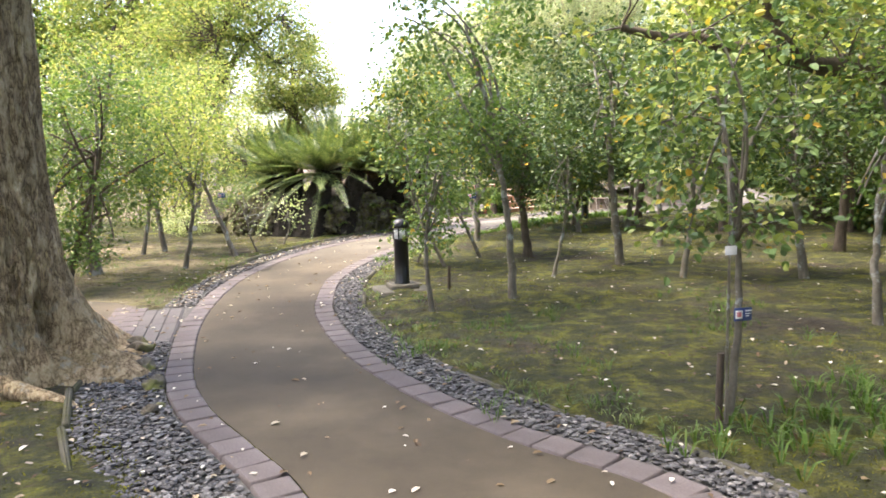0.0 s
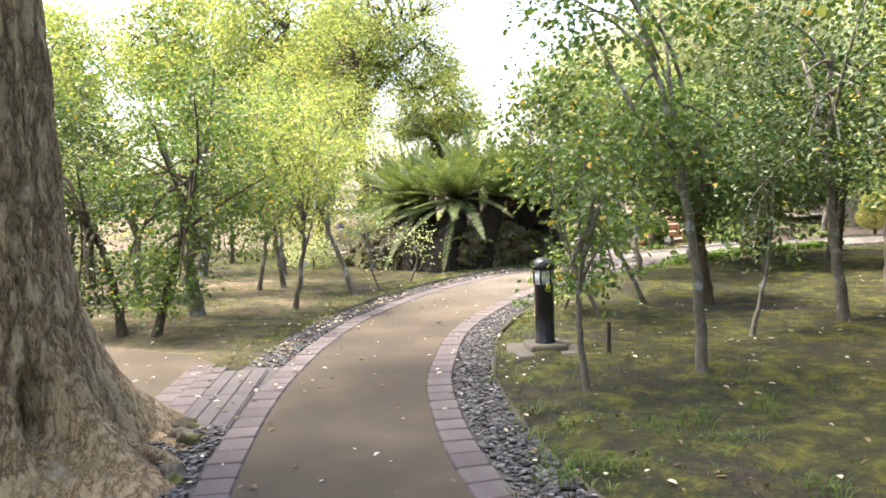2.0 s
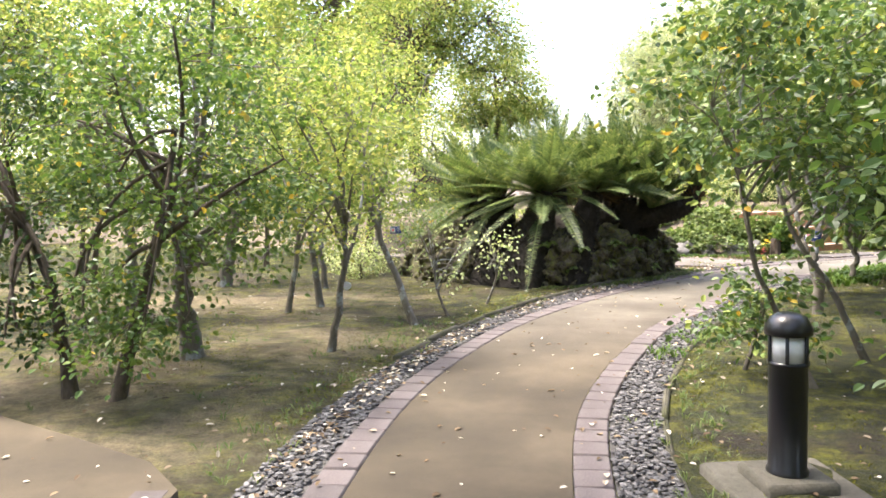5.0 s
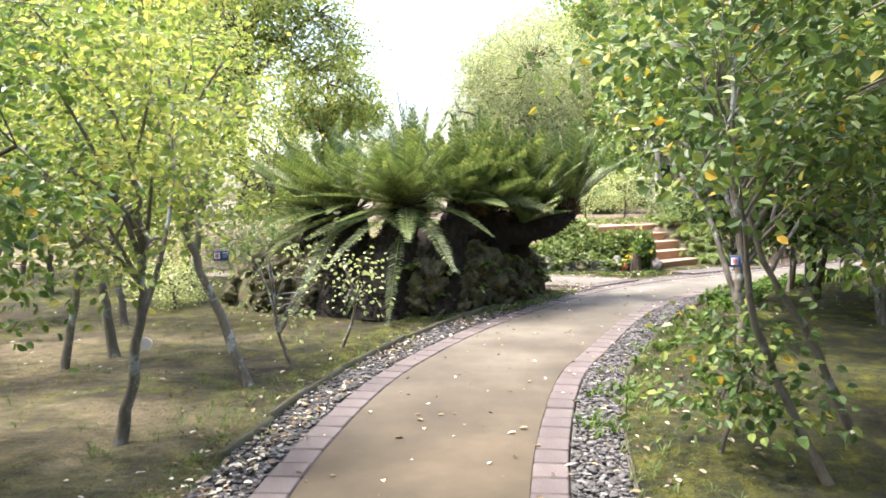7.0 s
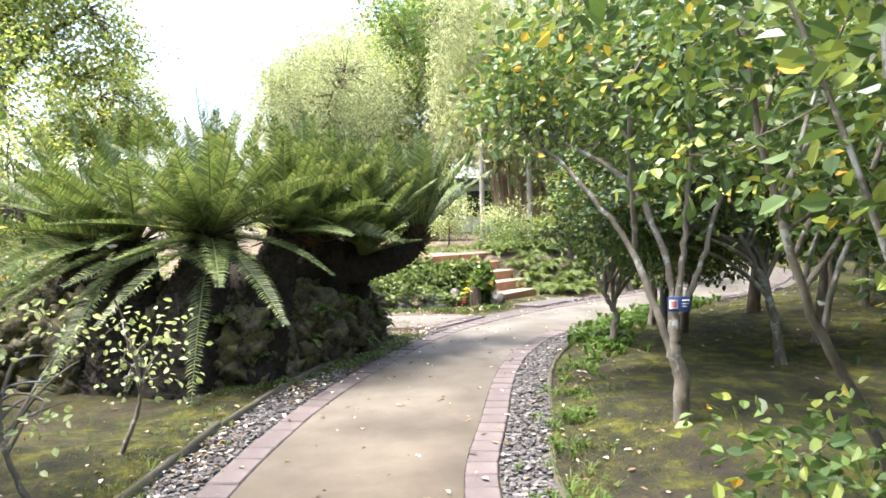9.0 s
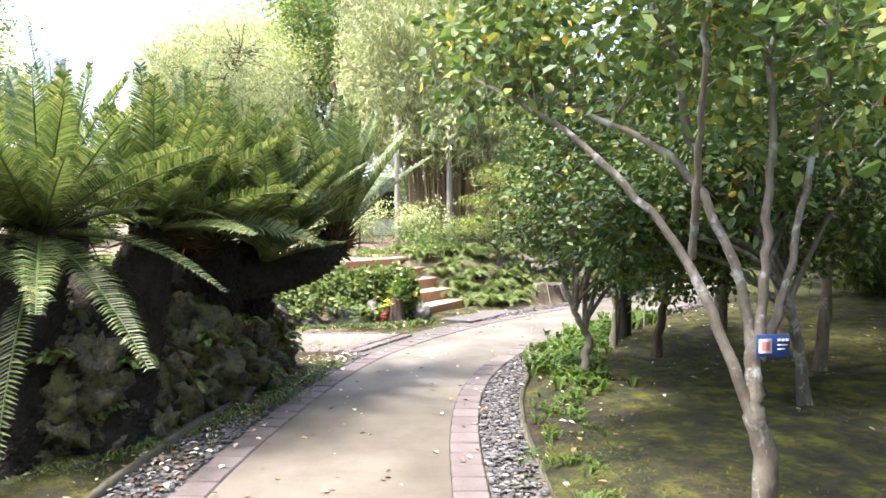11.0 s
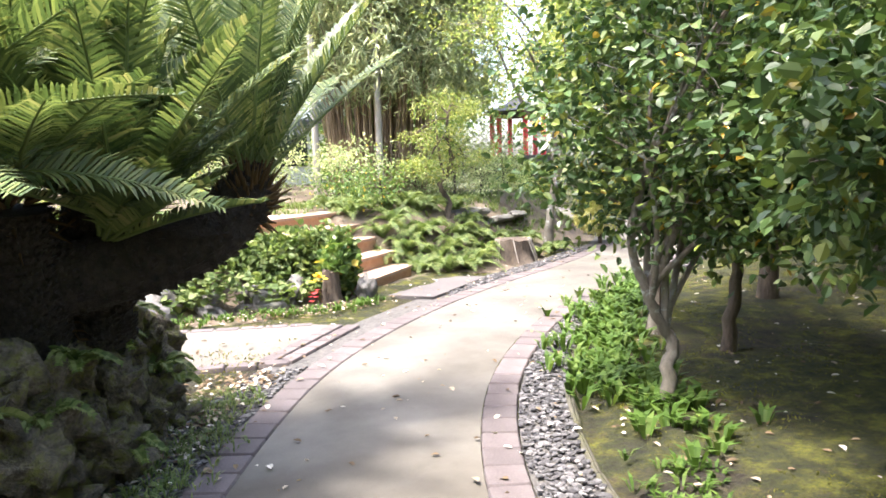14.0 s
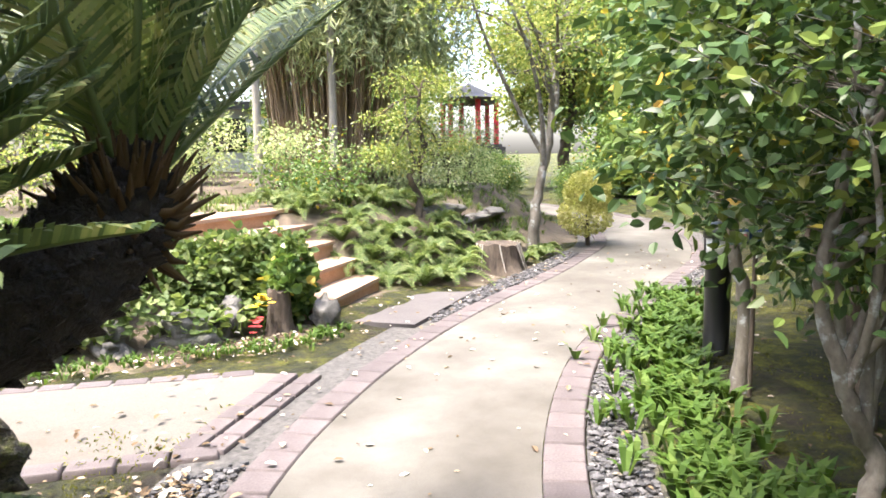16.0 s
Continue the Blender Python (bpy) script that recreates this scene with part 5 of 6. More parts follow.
rng = np.random.default_rng(77)
for x, y, s in ((4.5, 23.0, 0.45), (4.9, 23.1, 0.4), (5.3, 23.3, 0.4), (4.6, 23.7, 0.45), (3.8, 23.5, 0.5), (3.9, 24.0, 0.5), (5.9, 23.6, 0.4), (1.4, 21.75, 0.4), (1.2, 22.4, 0.45), (0.4, 22.4, 0.4), (3.15, 22.3, 0.55), (3.5, 22.1, 0.6), (3.85, 22.15, 0.6), (3.6, 22.5, 0.6), (4.15, 22.35, 0.5), (3.2, 22.75, 0.6), (3.0, 23.05, 0.55), (3.95, 22.65, 0.5), (3.5, 22.95, 0.55),
                (2.7, 23.5, 0.55), (2.95, 23.7, 0.55), (3.3, 23.3, 0.6), (3.7, 23.0, 0.55), (4.2, 22.95, 0.5), (4.45, 22.65, 0.45), (2.85, 22.6, 0.55), (3.45, 23.75, 0.5), (4.1, 23.6, 0.5), (4.6, 23.35, 0.45), (2.6, 24.0, 0.5), (3.1, 24.3, 0.5), (5.1, 22.75, 0.35), (6.3, 23.25, 0.35), (6.0, 23.0, 0.35), (5.5, 22.75, 0.3), (0.5, 21.9, 0.4), (0.0, 21.8, 0.4), (-0.6, 21.9, 0.4), (1.0, 22.1, 0.4), (0.9, 22.7, 0.4)):
    fern(on_ground(x, y), s, rng)
for x, y, z, s in ((-1.05, 17.75, 0.55, 0.3), (-1.35, 17.0, 0.4, 0.28), (-0.9, 18.1, 0.6, 0.3), (-1.7, 16.6, 0.25, 0.26), (-2.2, 16.1, 0.2, 0.24), (-1.2, 17.5, 0.25, 0.24), (-2.9, 16.0, 0.3, 0.26), (-0.75, 18.0, 0.3, 0.25), (-1.0, 17.3, 0.12, 0.22), (-1.55, 16.65, 0.55, 0.2), (-2.05, 16.15, 0.5, 0.24), (-1.2, 17.15, 0.6, 0.22), (-2.5, 15.9, 0.6, 0.22), (-0.62, 18.3, 0.15, 0.22)):
    fern((x, y, z), s, rng, 8, label="small fern growing between lava rocks")


def ivy_bank():
    ob = thing("ivy", (0.6, 21.4, 0), "green ivy and creepers covering the bank beside the steps", "ivy", kind="stuff")
    rng = np.random.default_rng(12)
    p = np.stack([rng.uniform(-3.0, 2.0, 14000), rng.uniform(20.85, 23.2, 14000)], 1)
    d, j = near(BANK, p)
    s = np.sum((p - BANK[j]) * BANK_N[j], 1)
    dens = np.array([noise.noise(Vector((x * 1.7, y * 1.7, 2))) for x, y in p])
    v = (p - STEP_L) @ np.array((0.76, 0.65))
    keep = (s > 0.1) & (dens > -0.12) & (v < 0.12)
    p = p[keep]
    tall = np.array([max(0.0, noise.noise(Vector((x * 1.1, y * 1.1, 9)))) for x, y in p])
    z = lie(p) + rng.uniform(0.02, 0.14, len(p)) + tall * rng.uniform(0, 0.5, len(p)) + 0.25 * np.exp(-((p[:, 0] - 1.2) ** 2 + (p[:, 1] - 21.9) ** 2) / 0.5) * rng.uniform(0, 1, len(p))
    g = Geo()
    leaves(g, np.column_stack([p, z]) - np.array((0.6, 21.4, 0)), 0.075, rng, 0, 1.4, 0.7, 0.1)
    g.link("ivy_leaves", FERN, ob, smooth=False)


ivy_bank()


def rock(name, at, size, seed, label, mat=ROCK_PALE, turn=0):
    rng = np.random.default_rng(seed)
    v, f = lump(ICO3, rng, 0.5, 1.5)
    g = Geo()
    g.add(v * np.array(size), f)
    ob = g.link(name, mat)
    ob.matrix_basis = pose(*at, 0, 0, turn)
    return tagged(ob, label, "rock", "garden rocks")


for i, (x, y, dz, s) in enumerate([(0.75, 21.25, 0.08, (0.26, 0.18, 0.17)), (1.15, 21.35, 0.1, (0.2, 0.16, 0.16)), (0.2, 21.3, 0.06, (0.22, 0.16, 0.13)), (1.88, 21.15, 0.08, (0.11, 0.1, 0.15)), (-0.3, 21.4, 0.08, (0.3, 0.2, 0.16))]):
    rock("garden_rock", (x, y, dz), s, 400 + i, "grey mossy garden rock at the foot of the bank", turn=i * 50)
for i, (x, y, s) in enumerate([(4.9, 23.75, (0.45, 0.16, 0.06)), (5.65, 24.0, (0.45, 0.16, 0.06)), (6.3, 24.5, (0.5, 0.16, 0.06))]):
    rock("garden_rock", on_ground(x, y, 0.08), s, 420 + i, "low flat stone edging the raised bed", ROCK_PALE, turn=20 + i * 15)
for i, (x, y, s) in enumerate([(-1.95, 5.05, 0.07), (-2.2, 5.5, 0.08), (-2.5, 6.1, 0.09), (-2.62, 6.35, 0.07), (-1.75, 4.5, 0.05)]):
    rock("edge_stone", (x - 0.12, y, 0.0), (s, s * 1.5, s * 0.9), 440 + i, "mossy edging stone at the tree's foot", LAVA, i * 40)


def stump(at, r, h, label, seed, strands=7):
    ob = thing("tree_stump", at, label, "stump")
    rng = np.random.default_rng(seed)
    sides, rows = 40, 12
    V = []
    for k in range(rows):
        z = -0.05 + (h + 0.05) * k / (rows - 1)
        for s in range(sides):
            a = s * 2 * math.pi / sides
            rr = r * (1 + 0.5 * math.exp(-z / (0.25 * h)) * (0.6 + 0.4 * math.cos(4 * a)) + 0.12 * noise.noise(Vector((3 * math.cos(a), 3 * math.sin(a), z * 2 + seed))))
            V.append((rr * math.cos(a), rr * math.sin(a), z + (0.05 * noise.noise(Vector((math.cos(a) * 2, math.sin(a) * 2, 5))) if k == rows - 1 else 0)))
    g = Geo()
    g.add(V, [(i * sides + j, i * sides + (j + 1) % sides, (i + 1) * sides + (j + 1) % sides, (i + 1) * sides + j) for i in range(rows - 1) for j in range(sides)])
    g.add(V[-sides:], [tuple(range(sides))])
    g.link("wood", BARK_DARK, ob)
    for k in range(strands):
        g = Geo()
        a = rng.uniform(0, 6.28)
        t = np.linspace(0, 1, 6)
        w = r * (1.0 + 0.35 * t)
        tube(g, np.stack([w * np.cos(a + 0.2 * t), w * np.sin(a + 0.2 * t), h * (1.02 - 0.95 * t)], 1), np.linspace(0.012, 0.007, 6), 4)
        g.link("root", TIMBER, ob, "pale strand running down the stump")
    return ob


stump((4.85, 22.5, 0.0), 0.26, 0.34, "weathered grey tree stump beside the ferns", 5, 18)
stump((1.5, 21.2, 0.0), 0.09, 0.34, "ivy-grown brown stump beside the steps", 9, 0)
rng = np.random.default_rng(5)
iv = thing("ivy", (1.62, 21.25, 0), "dark green ivy climbing over the stump", "ivy", kind="stuff")
g = Geo()
q = unit(rng.normal(0, 1, (520, 3))) * rng.uniform(0.6, 1, (520, 1)) * np.array((0.22, 0.2, 0.32)) + np.array((0.02, 0.06, 0.36))
leaves(g, q, 0.075, rng, 0, 1.4, 0.3, 0.3, unit(q) * 0.7)
g.link("ivy_leaves", LEAF_MID, iv, smooth=False)
iv = thing("ivy", (1.4, 21.6, 0), "mound of ivy and creepers hiding the side of the steps", "ivy", kind="stuff")
g = Geo()
for c, ax, n in (((0.33, -0.2, 0.4), (0.17, 0.16, 0.36), 620), ((0.2, 0.12, 0.5), (0.26, 0.24, 0.3), 620), ((-0.1, 0.25, 0.5), (0.34, 0.3, 0.3), 760), ((-0.5, 0.2, 0.42), (0.42, 0.32, 0.26), 800), ((-1.0, 0.15, 0.36), (0.45, 0.32, 0.24), 760), ((-1.6, 0.2, 0.32), (0.5, 0.35, 0.24), 760)):
    w = unit(rng.normal(0, 1, (n, 3))) * rng.uniform(0.55, 1.05, (n, 1))
    w[:, 2] += 0.18 * np.sin(w[:, 0] * 7 + w[:, 1] * 5)
    leaves(g, np.array(c) + w * np.array(ax), 0.075, rng, 0, 1.25, 0.4, 0.25, unit(w) * 0.7)
g.link("ivy_leaves", FERN, iv, smooth=False)


def flowers(at, mat, count, spread, label):
    ob = thing("flowers", at, label, "flowers", "flowers")
    rng = np.random.default_rng(count)
    for k in range(count):
        g = Geo()
        c = rng.normal(0, spread, 3) * np.array((1, 1, 0.8))
        for s in range(6):
            a = s * math.pi / 3
            p = np.array((math.cos(a), math.sin(a), 0.25))
            w = np.array((-math.sin(a), math.cos(a), 0)) * 0.012
            g.add([c, c + p * 0.02 - w, c + p * 0.038, c + p * 0.02 + w], [(0, 1, 2, 3)])
        g.link("blossom", mat, ob)
    g = Geo()
    for k in range(1):
        tube(g, [(0, 0, -at[2]), tuple(rng.normal(0, spread * 0.6, 3))], [0.004, 0.003], 4)
    g.link("stem", GRASS, ob)


flowers((1.31, 21.08, 0.29), YELLOW_PETAL, 16, 0.035, "bright yellow flowers in front of the stump")
flowers((1.25, 21.05, 0.1), RED_PETAL, 9, 0.04, "small red flowers low on the bank")

# shrubs and trees on the terrace
tree("pruned_tree", "small pruned garden tree with a crooked stem and pale green pads", on_ground(4.25, 23.4), [(0.05, 0.0, 0.25), (-0.1, 0, 0.5), (0.12, 0, 0.8), (0.05, 0, 1.3), (0.1, 0, 1.7)], 0.05,
     [(-0.3, 0, 0.75, 0.45, 0.35, 0.18, 22), (0.4, 0, 0.95, 0.4, 0.35, 0.16, 20), (-0.15, 0, 1.25, 0.5, 0.4, 0.18, 26), (0.15, 0.1, 1.7, 0.55, 0.45, 0.22, 34)], (36, 0.04, 0.09), (BARK_DARK, LEAF_FRESH), 501, 2)
tree("leaning_tree", "leaning grey-trunked tree with fine light green leaves", on_ground(6.15, 23.35), [(0.05, 0.0, 0.6), (0.2, 0.0, 1.2), (0.4, 0.0, 2.0), (0.55, 0.1, 2.8)], 0.085,
     [(0.3, 0.1, 2.9, 1.0, 1.0, 0.6, 46), (-0.3, 0, 3.6, 1.5, 1.3, 0.7, 64)], (36, 0.06, 0.16), (BARK_GREY, LEAF_FRESH), 502, 6)
for i, (x, y, h, cr, mat, lab) in enumerate([
        (3.35, 23.8, 0.4, 0.5, LEAF_MID, "low bushy green shrub above the steps"), (3.0, 24.6, 0.3, 0.45, LEAF_MID, "low bushy green shrub above the steps"), (2.4, 26.4, 0.8, 0.8, LEAF_PALE, "pale flowering shrub on the terrace"),
        (1.3, 26.0, 0.8, 0.8, LEAF_PALE, "pale flowering shrub on the terrace"), (3.4, 25.2, 0.65, 0.55, LEAF_PALE, "pale flowering shrub on the terrace"), (5.7, 25.6, 0.6, 0.8, LEAF_PALE, "pale grey-green shrub on the terrace"),
        (6.8, 26.4, 0.7, 0.9, LEAF_PALE, "pale grey-green shrub on the terrace"), (8.2, 27.6, 0.35, 0.7, LEAF_PALE, "rounded green shrub on the terrace"), (5.3, 26.3, 0.5, 0.6, LEAF_PALE, "green shrub before the bamboo"),
        (9.0, 29.5, 1.0, 1.2, LEAF_GLOSSY, "dark evergreen shrub at the path's bend"), (0.0, 25.2, 0.7, 0.9, LEAF_FRESH, "green shrub on the terrace"), (-1.6, 24.6, 0.7, 0.9, LEAF_FRESH, "green shrub on the terrace")]):
    tree("shrub", lab, on_ground(x, y), [(0.02, 0, h * 0.5), (0, 0.03, h)], 0.025, [(0, 0, h, cr, cr, cr * 0.75, int(52 * cr))], (36, 0.055, 0.14), (BARK_DARK, mat), 520 + i, 7, "shrub", group="terrace shrubs")
g = Geo()
rng = np.random.default_rng(4)
yb = thing("clipped_shrub", (7.5, 23.6, 0), "rounded clipped shrub with golden yellow leaves by the path", "shrub")
tube(g, [(0, 0, -0.05), (0, 0, 0.5)], [0.04, 0.03], 7)
g.link("trunk", BARK_DARK, yb)
g = Geo()
for c, ax, n in (((0, 0, 0.82), (0.36, 0.36, 0.32), 2600), ((-0.05, 0, 0.46), (0.42, 0.4, 0.3), 2100)):
    w = unit(rng.normal(0, 1, (n, 3))) * rng.uniform(0.75, 1.03, (n, 1))
    leaves(g, np.array(c) + w * np.array(ax), 0.045, rng, 0, 1.1, 0.3, 0.0, unit(w) * 0.6)
g.link("crown", LEAF_YELLOW, yb, smooth=False)

# bamboo clump with its posts
def bamboo():
    at = on_ground(5.0, 27.4)
    ob = thing("bamboo_clump", at, "tall dense bamboo clump with dry brown culms and drooping grey-green leaves", "bamboo")
    rng = np.random.default_rng(90)
    tips = []
    for k in range(300):
        a, r = rng.uniform(0, 6.28), 1.0 * math.sqrt(rng.uniform())
        b = np.array((r * math.cos(a), r * math.sin(a), -0.1))
        h = rng.uniform(4.5, 8.5)
        fl = rng.uniform(0.25, 0.5)
        t = np.linspace(0, 1, 9)
        p = np.stack([b[0] * (1 + fl * t) + math.cos(a) * 1.6 * t ** 3, b[1] * (1 + fl * t) + math.sin(a) * 1.6 * t ** 3, h * t - 0.9 * t ** 4], 1)
        g = Geo()
        tube(g, p, np.linspace(rng.uniform(0.01, 0.024), 0.005, 9), 5)
        g.link("culm", CULM, ob)
        tips.append(p[3:])
    sp = np.concatenate(tips)
    sp = sp[sp[:, 2] > 2.0]
    n = 2300
    tc = sp[rng.integers(0, len(sp), n)] + rng.normal(0, 1, (n, 3)) * np.array((0.75, 0.75, 0.35))
    d = np.linalg.norm(tc[:, :2], axis=1)
    tc = tc[(tc[:, 2] > 2.2 + 0.5 * rng.uniform(size=len(tc))) & (d < 2.7)]
    m = 46
    off = rng.normal(0, 0.13, (len(tc), m, 3))
    drop = rng.uniform(0, 0.6, (len(tc), m))
    off[..., 2] -= drop
    g = Geo()
    leaves(g, (tc[:, None] + off).reshape(-1, 3), 0.19, rng, 0, 0.26, 0.2, 0.9, None, False)
    g.link("foliage", LEAF_SILVER, ob, smooth=False)


bamboo()
for x, y, h in ((4.35, 25.95, 3.2), (3.15, 26.0, 2.9)):
    ob = thing("timber_post", on_ground(x, y), "round grey timber post supporting the bamboo", "post", "timber posts")
    g = Geo()
    tube(g, [(0, 0, -0.1), (0.01, 0, h * 0.5), (0.0, 0, h)], [0.065, 0.06, 0.055], 12)
    g.link("pole", TIMBER, ob)


# pavilion with red pillars
def pavilion():
    at = (24.4, 49.6, 1.7)
    ob = thing("pavilion", at, "small garden pavilion with red pillars and a dark tiled roof", "pavilion")
    g = Geo()
    lathe(g, [(0.0, 0.25), (2.0, 0.25), (2.0, 0.1), (2.2, 0.1), (2.2, -0.9), (2.8, -1.0)], 6)
    g.link("plinth", SLAB, ob, smooth=False)
    for k in range(6):
        a = k * math.pi / 3 + 0.2
        g = Geo()
        lathe(g, [(0.15, 0.25), (0.15, 2.7), (0.0, 2.7)], 14, (1.55 * math.cos(a), 1.55 * math.sin(a), 0))
        g.link("pillar", RED_PAINT, ob, "red painted pillar")
        g = Geo()
        b = k * math.pi / 3 + 0.2 + math.pi / 6
        box(g, (1.36 * math.cos(b), 1.36 * math.sin(b), 2.6), (0.12, 1.5, 0.2), b, 0, 0.01)
        g.link("beam", ROOF_TILE, ob)
    g = Geo()
    lathe(g, [(0.0, 2.72), (2.2, 2.72), (2.3, 2.8), (1.5, 3.0), (0.8, 3.3), (0.2, 3.6), (0.0, 3.75)], 6)
    g.link("roof", ROOF_TILE, ob, smooth=False)


pavilion()

# ---- borders, grass and fallen leaves ----
def scatter(x0, x1, y0, y1, n, seed):
    """Random places in a rectangle, in loose patches."""
    r = np.random.default_rng(seed)
    p = np.stack([r.uniform(x0, x1, n * 3), r.uniform(y0, y1, n * 3)], 1)
    keep = np.array([noise.noise(Vector((x * 0.9, y * 0.9, seed))) > 0.0 for x, y in p])
    return p[keep][:n]


def border(name, label, line, n, size, mat, seed, spread=0.2, height=0.5, broad=0.11):
    rng = np.random.default_rng(seed)
    p = np.array(line)[rng.integers(0, len(line), n)] + rng.normal(0, spread, (n, 2))
    g = Geo()
    for (x, y), zz in zip(p, lie(p)):
        for b in range(7):
            a = rng.uniform(0, 6.28)
            out = np.array((math.cos(a), math.sin(a), 0.0))
            h = size * rng.uniform(0.6, 1.1)
            w = np.cross(out, (0, 0, 1.0)) * size * broad
            b0 = np.array((x, y, zz)) + out * 0.015
            m1 = b0 + out * h * 0.28 + np.array((0, 0, h * 0.7 * height * 2))
            m2 = b0 + out * h * 0.75 + np.array((0, 0, h * 0.85 * height * 2))
            g.add([b0 - w * 0.4, b0 + w * 0.4, m1 + w, m1 - w, m2], [(0, 1, 2, 3)])
            g.f.append(np.array([(3, 2, 4)]) + g.n - 5)
            g.v.append(np.zeros((0, 3)))
            g.m.append(0)
    tagged(g.link(name, mat, smooth=False), label, "plants", kind="stuff")


border("border_plants", "lush green strap-leaved border plants along the gravel", spline([(1.55, 16.4), (1.75, 17.0), (2.2, 17.55), (2.8, 18.3), (3.4, 18.9), (4.3, 19.5), (5.2, 20.1)], 0.1), 360, 0.15, GRASS, 71, 0.19, 0.5, 0.115)
border("lawn_grass", "tufts of long green grass in the moss", [(1.7, 3.6), (1.9, 3.9), (2.3, 3.9), (2.5, 4.4), (1.4, 3.7), (2.8, 4.1)], 70, 0.17, GRASS, 72, 0.22, 0.4, 0.035)
border("weeds", "small green weeds on the bank's foot", spline([(-1.5, 21.2), (0.0, 20.95), (0.9, 20.75), (1.6, 20.75), (1.9, 20.95)], 0.1), 190, 0.07, GRASS, 73, 0.12)
border("sparse_grass", "thin dry grass tufts by the gravel edge", np.vstack([gr_out[(fine_r[:, 1] > 3.3) & (fine_r[:, 1] < 15)] + np.array((0.2, 0)), gl_out[(fine_l[:, 1] > 8.2) & (fine_l[:, 1] < 15)] - np.array((0.15, 0))]), 420, 0.075, FERN, 74, 0.14, 0.35, 0.05)

border("edge_weeds", "broad-leaved green weeds growing over the gravel edge", np.array([(-0.2, 13.3), (0.05, 13.9), (0.4, 14.5), (0.62, 15.1), (0.9, 15.6), (1.1, 15.9), (-0.65, 12.4), (-0.95, 11.6)]), 130, 0.085, GRASS, 80, 0.13, 0.4, 0.1)
border("mound_weeds", "small green weeds along the foot of the lava rocks", spline([(-2.6, 15.7), (-1.85, 16.15), (-1.15, 16.85), (-0.6, 17.7), (-0.3, 18.4)], 0.08), 420, 0.075, FERN, 79, 0.1, 0.4, 0.06)
border("grass_patch", "fine green grass tufts growing through the moss", scatter(-0.4, 3.0, 4.2, 8.0, 170, 5), 170, 0.13, GRASS, 75, 0.08, 0.4, 0.028)
border("west_grass", "thin green grass tufts on the west side", scatter(-6.0, -3.3, 9.0, 15.0, 130, 6), 130, 0.09, GRASS, 76, 0.08, 0.4, 0.03)
bank_places = np.vstack([scatter(3.4, 9.0, 23.0, 27.5, 700, 7), scatter(2.4, 7.0, 23.4, 26.5, 500, 8), scatter(-6.0, 2.6, 22.6, 26.5, 500, 11)])
bank_places = bank_places[lie(bank_places) > 0.15]
border("terrace_weeds", "low pale weeds covering the terrace bank", bank_places, 1300, 0.16, FERN, 77, 0.12, 0.4, 0.06)


def moss_carpet():
    """Short upright moss and grass tips in patches over the ground near the path."""
    rng = np.random.default_rng(23)
    n = 170000
    p = np.stack([rng.uniform(-6.5, 6.5, n), rng.uniform(2.2, 19.5, n)], 1)
    m = np.array([noise.noise(Vector((x * 0.8, y * 0.8, 3))) + 0.6 * noise.noise(Vector((x * 3, y * 3, 8))) for x, y in p])
    p = p[m > 0.05]
    keep = np.ones(len(p), bool)
    for i in range(0, len(p), 5000):
        q = p[i:i + 5000]
        d1, j1 = near(fine_l[::2], q)
        d2, j2 = near(fine_r[::2], q)
        mid, _ = near((walk_l + walk_r)[::2] / 2, q)
        keep[i:i + 5000] = (np.minimum(d1, d2) > 0.6) & (mid > 1.05)
    keep &= ~((p[:, 0] < -2.3) & (np.abs(p[:, 1] - 7.4 + 0.42 * (p[:, 0] + 2.8)) < 1.3)) & ~((p[:, 0] < -0.4) & (p[:, 1] > 15.6))
    p = p[keep]
    g = Geo()
    z = lie(p) + 0.012 + np.array([noise.noise(Vector((x * 0.9, y * 0.9, 0))) * 0.05 + noise.noise(Vector((x * 3.1, y * 3.1, 4))) * 0.034 for x, y in p])
    d = rng.normal(0, 0.5, (len(p), 3)) + np.array((0, 0, 0.7))
    leaves(g, np.column_stack([p, z]), 0.022, rng, 0, 0.6, 0.5, -0.2, d, False, 0.5)
    tagged(g.link("moss_tufts", MOSS_TIP, smooth=False), "short yellow-green moss and grass tips in patches", "moss", kind="stuff")


moss_carpet()


